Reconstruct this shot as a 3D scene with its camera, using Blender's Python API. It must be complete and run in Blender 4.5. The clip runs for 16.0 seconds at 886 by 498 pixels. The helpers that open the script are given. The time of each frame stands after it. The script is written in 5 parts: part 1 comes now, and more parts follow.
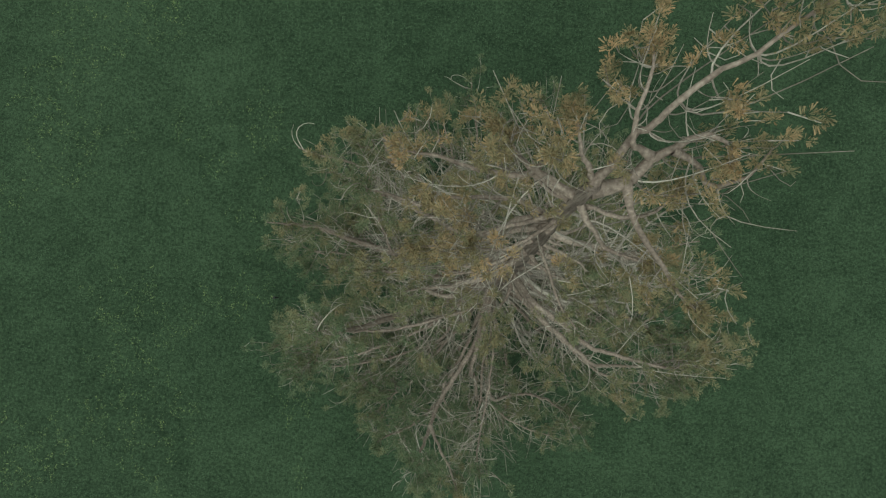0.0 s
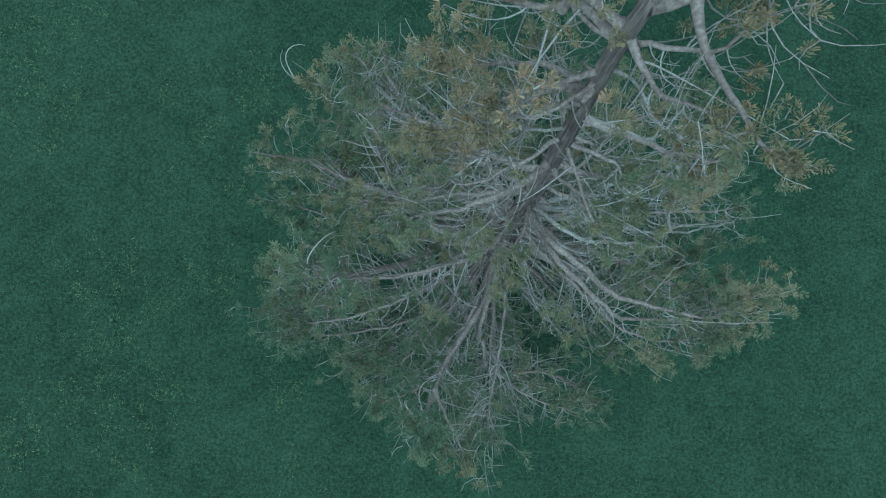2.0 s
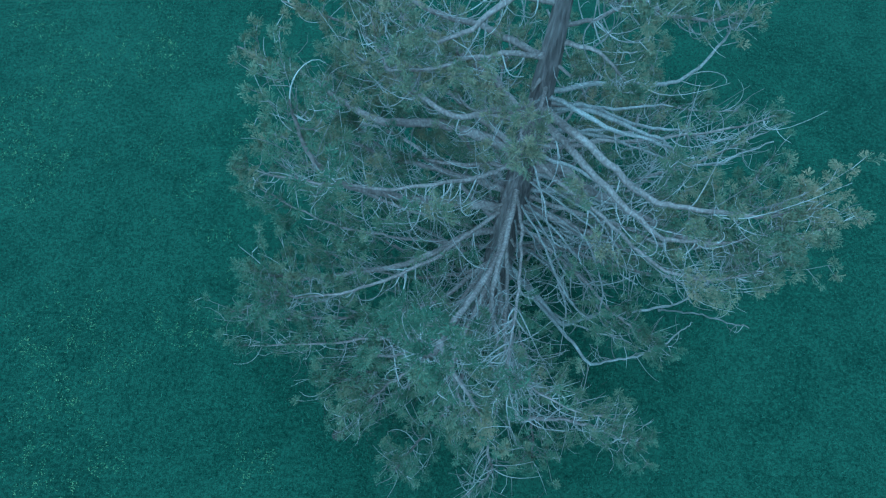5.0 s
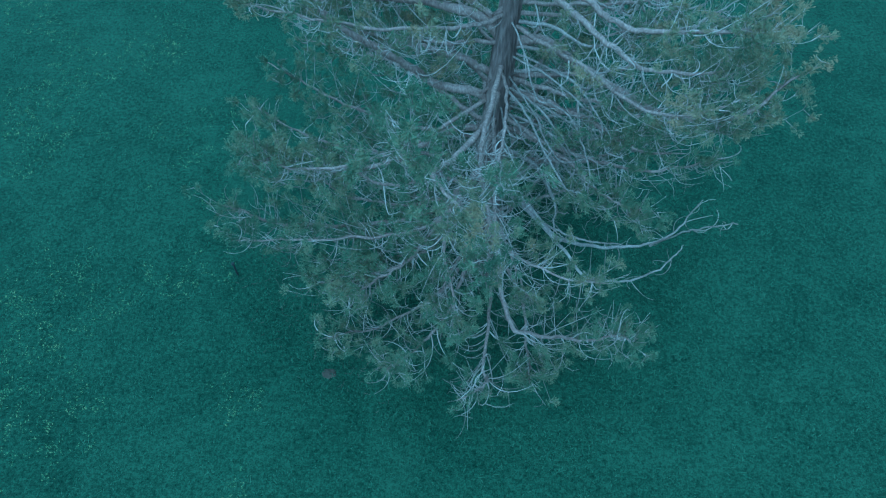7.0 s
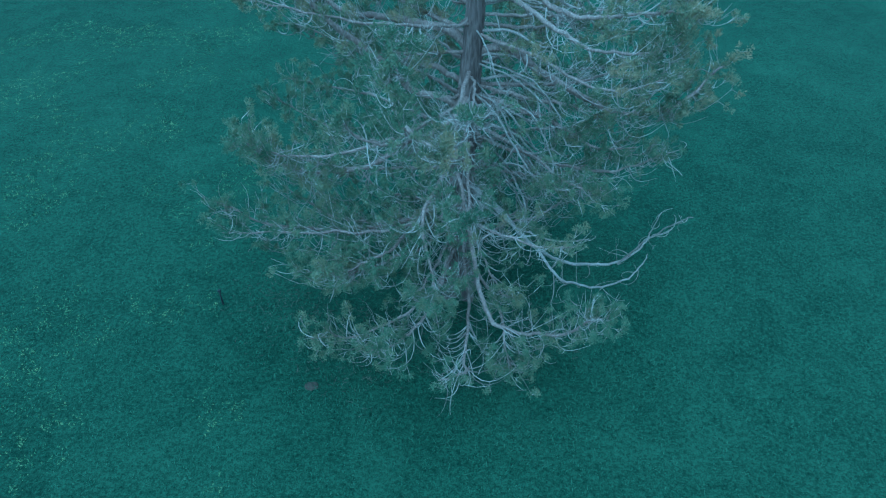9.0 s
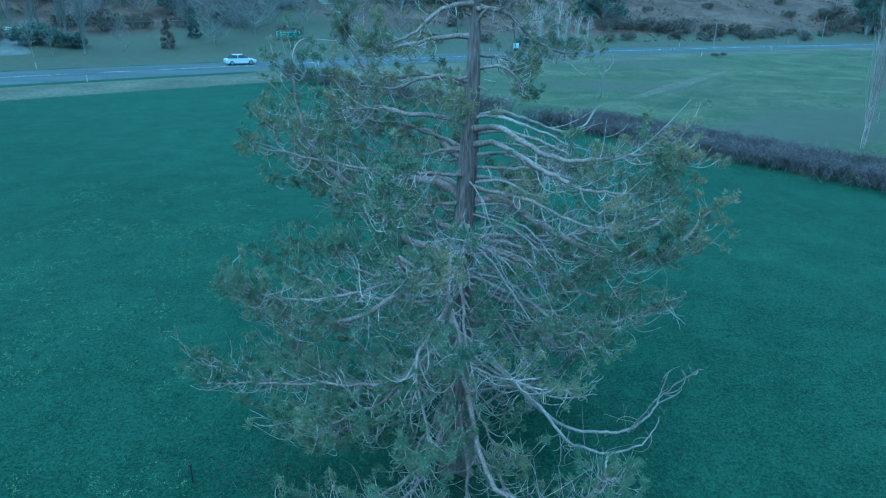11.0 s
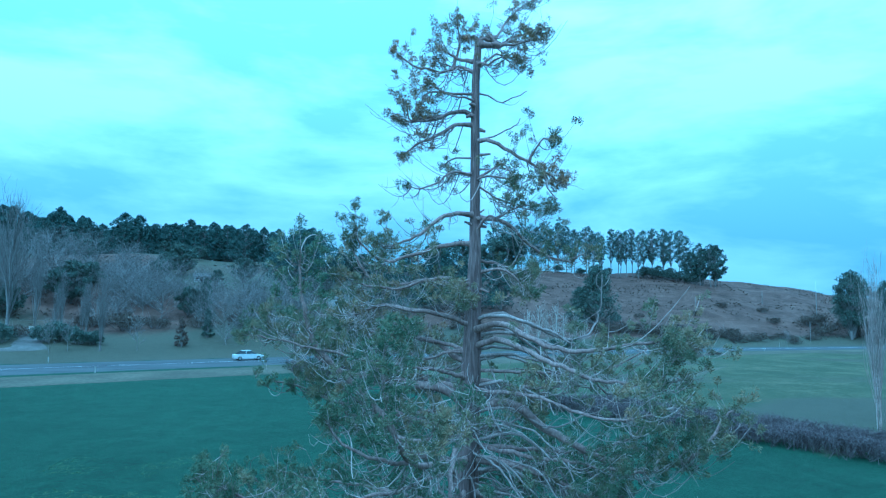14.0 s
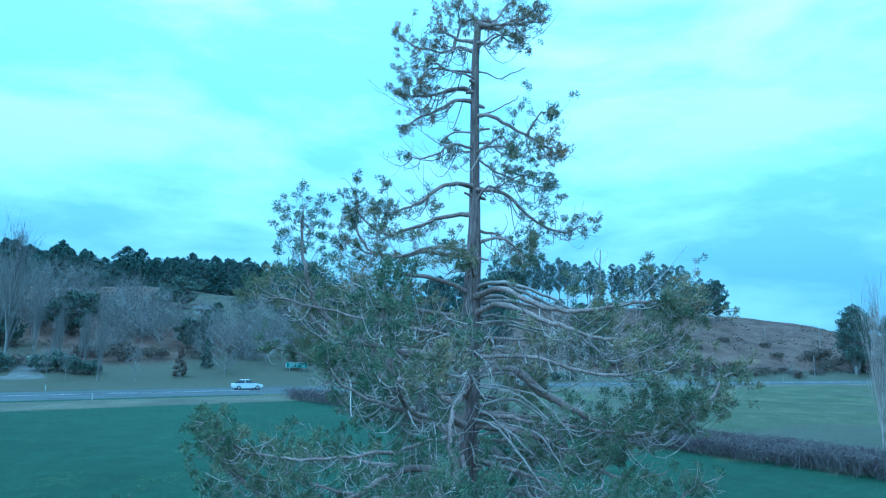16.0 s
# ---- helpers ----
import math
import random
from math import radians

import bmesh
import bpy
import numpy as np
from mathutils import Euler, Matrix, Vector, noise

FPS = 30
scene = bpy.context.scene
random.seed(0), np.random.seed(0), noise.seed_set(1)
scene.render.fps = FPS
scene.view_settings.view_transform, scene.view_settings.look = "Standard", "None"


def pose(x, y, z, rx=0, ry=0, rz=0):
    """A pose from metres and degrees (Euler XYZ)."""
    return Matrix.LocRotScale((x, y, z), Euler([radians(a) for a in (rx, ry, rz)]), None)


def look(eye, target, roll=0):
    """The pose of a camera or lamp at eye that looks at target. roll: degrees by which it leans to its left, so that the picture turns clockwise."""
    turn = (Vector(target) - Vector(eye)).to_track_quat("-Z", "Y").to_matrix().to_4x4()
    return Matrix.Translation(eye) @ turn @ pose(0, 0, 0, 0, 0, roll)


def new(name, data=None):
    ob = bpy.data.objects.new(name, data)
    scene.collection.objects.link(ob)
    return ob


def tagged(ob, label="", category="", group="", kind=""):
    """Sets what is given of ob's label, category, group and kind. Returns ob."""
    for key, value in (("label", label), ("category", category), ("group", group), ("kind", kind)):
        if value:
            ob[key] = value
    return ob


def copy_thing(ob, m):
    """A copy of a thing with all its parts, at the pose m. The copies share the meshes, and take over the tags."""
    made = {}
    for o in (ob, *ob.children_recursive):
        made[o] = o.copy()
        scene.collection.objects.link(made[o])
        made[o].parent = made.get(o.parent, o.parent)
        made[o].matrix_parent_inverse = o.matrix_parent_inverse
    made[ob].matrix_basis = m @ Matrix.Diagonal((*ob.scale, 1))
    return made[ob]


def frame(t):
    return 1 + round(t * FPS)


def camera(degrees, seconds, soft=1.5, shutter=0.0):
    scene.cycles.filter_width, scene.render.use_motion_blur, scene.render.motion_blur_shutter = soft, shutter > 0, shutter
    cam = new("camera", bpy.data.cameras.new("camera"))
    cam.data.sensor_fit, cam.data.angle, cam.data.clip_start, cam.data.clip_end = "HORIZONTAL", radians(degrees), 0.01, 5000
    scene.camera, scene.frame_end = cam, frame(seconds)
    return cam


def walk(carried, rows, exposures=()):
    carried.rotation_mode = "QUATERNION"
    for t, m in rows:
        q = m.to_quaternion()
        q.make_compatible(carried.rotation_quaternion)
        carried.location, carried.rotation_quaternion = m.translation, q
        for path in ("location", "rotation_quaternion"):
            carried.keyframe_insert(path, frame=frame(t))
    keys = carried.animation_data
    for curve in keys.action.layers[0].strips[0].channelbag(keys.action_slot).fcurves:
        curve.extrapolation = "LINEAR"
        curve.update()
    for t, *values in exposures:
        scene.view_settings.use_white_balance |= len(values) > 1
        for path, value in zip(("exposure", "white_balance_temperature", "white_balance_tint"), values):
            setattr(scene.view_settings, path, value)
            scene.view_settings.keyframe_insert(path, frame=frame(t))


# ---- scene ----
cam = camera(68.6, 16.0, 1.2)
PATH = [
    (0, (-1.155, -0.32, 18.765), (-1.162, -0.162, 16.771), -0.6),
    (0.5, (-1.141, -0.432, 18.422), (-1.15, -0.283, 16.428), -1.8),
    (1, (-1.165, -0.673, 18.087), (-1.173, -0.534, 16.092), -1.5),
    (1.5, (-1.208, -1.045, 17.747), (-1.211, -0.895, 15.752), 0.7),
    (2, (-1.255, -1.487, 17.385), (-1.257, -1.277, 15.396), 1.3),
    (2.5, (-1.295, -1.918, 16.975), (-1.299, -1.614, 14.999), 1.0),
    (3, (-1.368, -2.275, 16.594), (-1.366, -1.882, 14.633), 1.6),
    (3.2, (-1.373, -2.485, 16.447), (-1.372, -2.051, 14.495), 1.2),
    (5.3, (-1.234, -5.973, 14.314), (-1.24, -5.037, 12.547), 0.9),
    (5.5, (-1.18, -6.276, 14.132), (-1.192, -5.31, 12.381), 0.2),
    (6, (-1.162, -7.082, 13.622), (-1.172, -6.042, 11.914), -0.1),
    (6.5, (-1.183, -7.991, 13.14), (-1.181, -6.878, 11.478), 0.3),
    (7, (-1.152, -8.885, 12.694), (-1.146, -7.708, 11.077), 0.3),
    (7.5, (-1.154, -9.847, 12.274), (-1.136, -8.607, 10.705), 0.5),
    (8, (-1.137, -10.721, 11.914), (-1.109, -9.414, 10.4), 0.4),
    (8.2, (-1.148, -10.971, 11.812), (-1.11, -9.629, 10.33), 0.4),
    (10.3, (-1.16, -11.842, 10.211), (-1.067, -10.073, 9.283), 0.5),
    (10.5, (-1.146, -11.833, 10.109), (-1.053, -10.037, 9.234), 0.4),
    (11, (-1.174, -11.847, 9.813), (-1.074, -9.987, 9.083), 0.4),
    (11.5, (-1.157, -11.843, 9.489), (-1.059, -9.93, 8.911), 0.3),
    (12, (-1.152, -11.852, 9.166), (-1.054, -9.9, 8.745), 0.3),
    (12.5, (-1.151, -11.838, 8.839), (-1.054, -9.858, 8.578), 0.3),
    (13, (-1.151, -11.845, 8.511), (-1.054, -9.85, 8.412), 0.4),
    (13.5, (-1.156, -11.849, 8.183), (-1.061, -9.852, 8.245), 0.4),
    (14, (-1.156, -11.877, 7.849), (-1.064, -9.888, 8.035), 0.5),
    (14.5, (-1.151, -11.908, 7.523), (-1.062, -9.927, 7.791), 0.5),
    (15, (-1.141, -11.913, 7.196), (-1.053, -9.938, 7.499), 0.6),
    (15.5, (-1.126, -11.9, 6.87), (-1.04, -9.925, 7.174), 0.6),
    (16, (-1.122, -11.884, 6.545), (-1.035, -9.909, 6.846), 0.7),
]
# colour of the picture: a warm cast first, a cyan cast after two seconds
GRADE = [(0.0, -0.48, 6300, -15), (1.9, -0.48, 6300, -15), (2.07, -0.12, 3240, -28), (5.5, -0.02, 3250, -28), (8.0, 0.09, 3260, -28), (11.0, 0.17, 3200, -25), (13.0, 0.2, 3170, -22), (14.5, 0.17, 3230, -20), (16.0, 0.27, 3270, -20)]
walk(cam, [(t, look(eye, target, roll)) for t, eye, target, roll in PATH], GRADE)

# ---- world and sun: a bright overcast sky ----
SUN_UP, SUN_ROUND = radians(38), radians(215)
world = bpy.data.worlds.new("sky")
scene.world = world
world.use_nodes = True
wn, wl = world.node_tree.nodes, world.node_tree.links
wn.clear()
w_out = wn.new("ShaderNodeOutputWorld")
w_sky = wn.new("ShaderNodeTexSky")
w_sky.sky_type, w_sky.sun_disc = "NISHITA", False
w_sky.sun_elevation, w_sky.sun_rotation = SUN_UP, SUN_ROUND
w_blue = wn.new("ShaderNodeBackground")
w_blue.inputs["Strength"].default_value = 0.09
w_cloud = wn.new("ShaderNodeBackground")
w_cloud.inputs["Strength"].default_value = 1.0
w_mix = wn.new("ShaderNodeMixShader")
w_co = wn.new("ShaderNodeTexCoord")
w_map = wn.new("ShaderNodeMapping")
w_map.inputs["Scale"].default_value = (1.0, 1.0, 3.4)
w_noise = wn.new("ShaderNodeTexNoise")
w_noise.inputs["Scale"].default_value = 2.6
w_noise.inputs["Detail"].default_value = 6.0
w_noise.inputs["Roughness"].default_value = 0.56
w_noise.inputs["Distortion"].default_value = 0.2
w_ramp = wn.new("ShaderNodeValToRGB")
w_ramp.color_ramp.elements[0].position, w_ramp.color_ramp.elements[0].color = 0.4, (0.55, 0.61, 0.625, 1)
w_ramp.color_ramp.elements[1].position, w_ramp.color_ramp.elements[1].color = 0.6, (0.9, 0.885, 0.855, 1)
w_fac = wn.new("ShaderNodeMapRange")
w_fac.inputs["From Min"].default_value, w_fac.inputs["From Max"].default_value = 0.3, 0.55
w_fac.inputs["To Min"].default_value, w_fac.inputs["To Max"].default_value = 0.95, 0.99
wl.new(w_co.outputs["Generated"], w_map.inputs["Vector"])
wl.new(w_map.outputs["Vector"], w_noise.inputs["Vector"])
wl.new(w_noise.outputs["Fac"], w_ramp.inputs["Fac"])
wl.new(w_noise.outputs["Fac"], w_fac.inputs["Value"])
# an overcast sky is about three times as bright overhead as along the horizon
w_sep = wn.new("ShaderNodeSeparateXYZ")
w_up = wn.new("ShaderNodeValToRGB")
w_steps = ((0.0, (0.21, 0.228, 0.23)), (0.1, (0.27, 0.282, 0.28)), (0.26, (0.41, 0.41, 0.4)), (1.0, (1.0, 0.98, 0.96)))
w_up.color_ramp.elements[0].position, w_up.color_ramp.elements[0].color = w_steps[0][0], (*w_steps[0][1], 1)
w_up.color_ramp.elements[1].position, w_up.color_ramp.elements[1].color = w_steps[3][0], (*w_steps[3][1], 1)
for w_at, w_tone in w_steps[1:3]:
    w_up.color_ramp.elements.new(w_at).color = (*w_tone, 1)
w_tint = wn.new("ShaderNodeMix")
w_tint.data_type, w_tint.blend_type = "RGBA", "MULTIPLY"
w_tint.inputs[0].default_value = 1.0
w_cloud.inputs["Strength"].default_value = 2.65
wl.new(w_co.outputs["Generated"], w_sep.inputs["Vector"])
wl.new(w_sep.outputs["Z"], w_up.inputs["Fac"])
wl.new(w_ramp.outputs["Color"], w_tint.inputs[6])
wl.new(w_up.outputs["Color"], w_tint.inputs[7])
wl.new(w_tint.outputs[2], w_cloud.inputs["Color"])
wl.new(w_sky.outputs["Color"], w_blue.inputs["Color"])
wl.new(w_fac.outputs["Result"], w_mix.inputs["Fac"])
wl.new(w_blue.outputs["Background"], w_mix.inputs[1])
wl.new(w_cloud.outputs["Background"], w_mix.inputs[2])
wl.new(w_mix.outputs["Shader"], w_out.inputs["Surface"])

sun_data = bpy.data.lights.new("sun", "SUN")
sun_data.energy, sun_data.angle, sun_data.color = 1.1, radians(25), (1.0, 0.96, 0.9)
sun_lamp = new("sun", sun_data)
sun_lamp.matrix_world = look((0, 0, 60), (0 + math.sin(SUN_ROUND) * -40, math.cos(SUN_ROUND) * -40, 60 - 40 * math.tan(SUN_UP)))


# ---- materials ----
def surface(name, low, mid, high, grain=30.0, patch=2.0, rough=0.85, bump=0.3, stretch=(1, 1, 1), vary="", gloss=0.25, gap=0.02, spread=0.34, edge=0.16):
    """A rough natural surface: three tones mixed by fine grain and wide patches, with relief."""
    m = bpy.data.materials.new(name)
    m.use_nodes = True
    n, l = m.node_tree.nodes, m.node_tree.links
    b = n["Principled BSDF"]
    b.inputs["Roughness"].default_value = rough
    b.inputs["Specular IOR Level"].default_value = gloss
    geo = n.new("ShaderNodeNewGeometry")
    mp = n.new("ShaderNodeMapping")
    mp.inputs["Scale"].default_value = stretch
    l.new(geo.outputs["Position"], mp.inputs["Vector"])
    fine, wide = n.new("ShaderNodeTexNoise"), n.new("ShaderNodeTexNoise")
    fine.inputs["Scale"].default_value, wide.inputs["Scale"].default_value = grain, patch
    fine.inputs["Detail"].default_value, wide.inputs["Detail"].default_value = 5.0, 4.0
    l.new(mp.outputs["Vector"], fine.inputs["Vector"])
    l.new(mp.outputs["Vector"], wide.inputs["Vector"])
    add = n.new("ShaderNodeMath")
    add.operation = "MULTIPLY_ADD"
    add.inputs[1].default_value = 0.55
    l.new(fine.outputs["Fac"], add.inputs[0])
    half = n.new("ShaderNodeMath")
    half.operation = "MULTIPLY"
    half.inputs[1].default_value = 0.45
    l.new(wide.outputs["Fac"], half.inputs[0])
    l.new(half.outputs[0], add.inputs[2])
    last = add
    if vary:
        src = geo.outputs["Random Per Island"]
        if vary == "object":
            src = n.new("ShaderNodeObjectInfo").outputs["Random"]
        shift = n.new("ShaderNodeMath")
        shift.operation = "MULTIPLY_ADD"
        shift.inputs[1].default_value = spread
        l.new(src, shift.inputs[0])
        l.new(add.outputs[0], shift.inputs[2])
        less = n.new("ShaderNodeMath")
        less.operation = "SUBTRACT"
        less.inputs[1].default_value = spread / 2
        l.new(shift.outputs[0], less.inputs[0])
        last = less
    ramp = n.new("ShaderNodeValToRGB")
    e = ramp.color_ramp.elements
    e[0].position, e[0].color = 0.5 - edge, (*low, 1)
    e[1].position, e[1].color = 0.5 + edge, (*high, 1)
    k = e.new(0.5)
    k.color = (*mid, 1)
    l.new(last.outputs[0], ramp.inputs["Fac"])
    l.new(ramp.outputs["Color"], b.inputs["Base Color"])
    if bump:
        bp = n.new("ShaderNodeBump")
        bp.inputs["Strength"].default_value, bp.inputs["Distance"].default_value = bump, gap
        l.new(fine.outputs["Fac"], bp.inputs["Height"])
        l.new(bp.outputs["Normal"], b.inputs["Normal"])
    return m


def plain(name, colour, rough=0.5, metal=0.0, glow=0.0):
    m = bpy.data.materials.new(name)
    m.use_nodes = True
    n, l = m.node_tree.nodes, m.node_tree.links
    b = n["Principled BSDF"]
    b.inputs["Roughness"].default_value, b.inputs["Metallic"].default_value = rough, metal
    geo, noi, mix = n.new("ShaderNodeNewGeometry"), n.new("ShaderNodeTexNoise"), n.new("ShaderNodeMix")
    noi.inputs["Scale"].default_value, noi.inputs["Detail"].default_value = 3.0, 4.0
    mix.data_type = "RGBA"
    mix.inputs[6].default_value = (*[c * 0.8 for c in colour], 1)
    mix.inputs[7].default_value = (*[min(1, c * 1.15) for c in colour], 1)
    l.new(geo.outputs["Position"], noi.inputs["Vector"])
    l.new(noi.outputs["Fac"], mix.inputs[0])
    l.new(mix.outputs[2], b.inputs["Base Color"])
    return m


BARK = surface("trunk_bark", (0.095, 0.072, 0.065), (0.183, 0.14, 0.127), (0.32, 0.255, 0.228), 26, 2.4, 0.9, 1.0, (1, 1, 0.1), gap=0.06, edge=0.135)
LIMB = surface("limb_bark", (0.125, 0.092, 0.082), (0.245, 0.186, 0.163), (0.42, 0.333, 0.295), 30, 2.5, 0.85, 0.4, (1, 1, 0.5), gap=0.01, edge=0.16)
DEAD = surface("barkless_wood", (0.16, 0.13, 0.116), (0.28, 0.235, 0.212), (0.45, 0.39, 0.355), 40, 4.0, 0.85, 0.4, (1, 1, 0.6), gap=0.008)
TWIG = surface("twig_bark", (0.19, 0.155, 0.138), (0.34, 0.285, 0.255), (0.52, 0.45, 0.41), 40, 1.5, 0.85, 0.2, vary="island")
NEEDLE = surface("olive_foliage", (0.082, 0.114, 0.067), (0.152, 0.178, 0.104), (0.25, 0.23, 0.135), 3.2, 0.55, 0.8, 0.0, vary="island", spread=0.14)
BRONZE = surface("bronze_foliage", (0.1, 0.125, 0.075), (0.198, 0.196, 0.115), (0.355, 0.262, 0.156), 3.2, 0.55, 0.8, 0.0, vary="island", spread=0.14)
AMBER = surface("amber_foliage", (0.13, 0.132, 0.075), (0.25, 0.195, 0.113), (0.43, 0.27, 0.155), 3.2, 0.55, 0.8, 0.0, vary="island", spread=0.14)
PINE = surface("pine_foliage", (0.06, 0.082, 0.073), (0.085, 0.112, 0.097), (0.112, 0.14, 0.115), 1.2, 0.12, 0.85, 0.0, vary="island")
EVER = surface("evergreen_foliage", (0.075, 0.09, 0.074), (0.102, 0.121, 0.097), (0.135, 0.154, 0.12), 1.2, 0.12, 0.85, 0.0, vary="island")
GUM = surface("gum_foliage", (0.065, 0.085, 0.07), (0.1, 0.125, 0.1), (0.145, 0.17, 0.135), 1.0, 0.12, 0.85, 0.0, vary="island")
RUST = surface("rusty_foliage", (0.085, 0.066, 0.054), (0.135, 0.106, 0.086), (0.19, 0.155, 0.125), 1.2, 0.2, 0.85, 0.0, vary="island")
GREY = surface("grey_wood", (0.12, 0.112, 0.102), (0.195, 0.182, 0.168), (0.285, 0.268, 0.25), 6, 0.4, 0.9, 0.0, vary="island")
PALE = surface("pale_wood", (0.3, 0.27, 0.23), (0.45, 0.41, 0.36), (0.6, 0.56, 0.5), 6, 0.6, 0.85, 0.0, vary="island")
BRUSH = surface("hedge_wood", (0.08, 0.065, 0.067), (0.135, 0.112, 0.113), (0.2, 0.168, 0.167), 6, 0.5, 0.95, 0.0, vary="island")
SHRUB = surface("dry_shrub", (0.05, 0.042, 0.034), (0.095, 0.078, 0.062), (0.15, 0.128, 0.1), 2, 0.3, 0.9, 0.0, vary="island")
ROAD = surface("asphalt", (0.06, 0.06, 0.062), (0.085, 0.085, 0.087), (0.12, 0.12, 0.12), 9, 0.25, 0.9, 0.2, (0.25, 1, 1), gloss=0.2)
GRAVEL = surface("gravel", (0.07, 0.066, 0.058), (0.12, 0.112, 0.1), (0.18, 0.17, 0.155), 7, 0.5, 0.9, 0.4)
STRAW = surface("dry_grass", (0.055, 0.052, 0.036), (0.095, 0.088, 0.06), (0.15, 0.136, 0.095), 2.2, 0.16, 0.95, 0.5, gap=0.1)
BLADE = surface("grass_blades", (0.021, 0.04, 0.022), (0.047, 0.08, 0.044), (0.09, 0.132, 0.075), 4, 0.5, 0.7, 0.0, vary="island", spread=0.5)
WEED = surface("pale_weeds", (0.078, 0.12, 0.056), (0.125, 0.17, 0.075), (0.19, 0.225, 0.098), 6, 0.6, 0.8, 0.0, vary="island")
DRYTWIG = surface("fallen_twigs", (0.065, 0.05, 0.042), (0.105, 0.085, 0.07), (0.16, 0.135, 0.11), 20, 1.0, 0.95, 0.0, vary="island")
EARTH = surface("red_earth", (0.04, 0.034, 0.026), (0.07, 0.056, 0.043), (0.1, 0.08, 0.062), 20, 2.0, 0.95, 0.5)
WHITE = plain("white_paint", (0.78, 0.79, 0.78), 0.35)
CARPAINT = plain("car_paint", (0.6, 0.61, 0.61), 0.3)
LETTER = plain("sign_letters", (0.42, 0.44, 0.43), 0.7)
GREEN = plain("sign_green", (0.025, 0.12, 0.085), 0.6)
DARK = plain("dark_rubber", (0.02, 0.02, 0.022), 0.7)
GLASS = plain("car_glass", (0.03, 0.035, 0.04), 0.08)
STEEL = plain("steel", (0.5, 0.5, 0.5), 0.35, 1.0)
FADED = plain("faded_marking", (0.118, 0.118, 0.118), 0.8)
ROOF = plain("old_roof", (0.11, 0.1, 0.095), 0.8)
CREAM = plain("cream_boards", (0.36, 0.35, 0.32), 0.7)


def ground_material():
    """Winter pasture, with heath and dry grass where the sheet says so."""
    m = bpy.data.materials.new("pasture")
    m.use_nodes = True
    n, l = m.node_tree.nodes, m.node_tree.links
    b = n["Principled BSDF"]
    b.inputs["Roughness"].default_value, b.inputs["Specular IOR Level"].default_value = 0.9, 0.15
    geo = n.new("ShaderNodeNewGeometry")

    def noise_at(scale, detail=4.0, rough=0.5, dist=0.0):
        t = n.new("ShaderNodeTexNoise")
        t.inputs["Scale"].default_value, t.inputs["Detail"].default_value = scale, detail
        t.inputs["Roughness"].default_value, t.inputs["Distortion"].default_value = rough, dist
        l.new(geo.outputs["Position"], t.inputs["Vector"])
        return t.outputs["Fac"]

    def ramp_of(fac, *stops):
        r = n.new("ShaderNodeValToRGB")
        e = r.color_ramp.elements
        e[0].position, e[0].color = stops[0][0], (*stops[0][1], 1)
        e[1].position, e[1].color = stops[-1][0], (*stops[-1][1], 1)
        for p, c in stops[1:-1]:
            e.new(p).color = (*c, 1)
        l.new(fac, r.inputs["Fac"])
        return r.outputs["Color"]

    def mix_of(fac, a, c):
        x = n.new("ShaderNodeMix")
        x.data_type = "RGBA"
        l.new(fac, x.inputs[0])
        l.new(a, x.inputs[6])
        l.new(c, x.inputs[7])
        return x.outputs[2]

    def calc(op, a, c):
        x = n.new("ShaderNodeMath")
        x.operation = op
        for i, v in enumerate((a, c)):
            if isinstance(v, float):
                x.inputs[i].default_value = v
            else:
                l.new(v, x.inputs[i])
        return x.outputs[0]

    tuft = noise_at(11.0, 9.0, 0.76)
    patch = noise_at(0.55, 5.0, 0.6, 0.6)
    wide = noise_at(0.07, 3.0)
    fleck = noise_at(30.0, 4.0, 0.75)
    clod = noise_at(2.6, 5.0, 0.6, 0.4)
    tone = calc("ADD", calc("ADD", calc("ADD", calc("MULTIPLY", tuft, 0.42), calc("MULTIPLY", fleck, 0.32)), calc("MULTIPLY", clod, 0.1)), calc("ADD", calc("MULTIPLY", patch, 0.1), calc("MULTIPLY", wide, 0.06)))
    moor = calc("ADD", calc("MULTIPLY", clod, 0.4), calc("MULTIPLY", noise_at(0.16, 8.0, 0.7, 0.8), 0.6))
    green = ramp_of(tone, (0.43, (0.014, 0.025, 0.014)), (0.5, (0.039, 0.062, 0.0345)), (0.57, (0.072, 0.109, 0.063)))
    heath = ramp_of(moor, (0.4, (0.048, 0.032, 0.025)), (0.5, (0.093, 0.064, 0.05)), (0.6, (0.145, 0.102, 0.079)))
    dry = ramp_of(tone, (0.38, (0.05, 0.05, 0.036)), (0.5, (0.083, 0.081, 0.056)), (0.64, (0.135, 0.126, 0.088)))
    far = ramp_of(moor, (0.38, (0.052, 0.064, 0.034)), (0.5, (0.08, 0.088, 0.047)), (0.62, (0.14, 0.13, 0.076)))
    bare = ramp_of(tone, (0.36, (0.02, 0.03, 0.015)), (0.5, (0.045, 0.055, 0.028)), (0.64, (0.1, 0.085, 0.055)))
    cover = n.new("ShaderNodeAttribute")
    cover.attribute_name = "cover"
    parts = n.new("ShaderNodeSeparateColor")
    l.new(cover.outputs["Color"], parts.inputs["Color"])

    def edge(v):
        k = n.new("ShaderNodeMapRange")
        k.inputs["From Min"].default_value, k.inputs["From Max"].default_value = 0.35, 0.65
        l.new(calc("ADD", v, calc("MULTIPLY", calc("SUBTRACT", patch, 0.5), 0.5)), k.inputs["Value"])
        return k.outputs["Result"]

    col = mix_of(edge(parts.outputs["Blue"]), green, far)
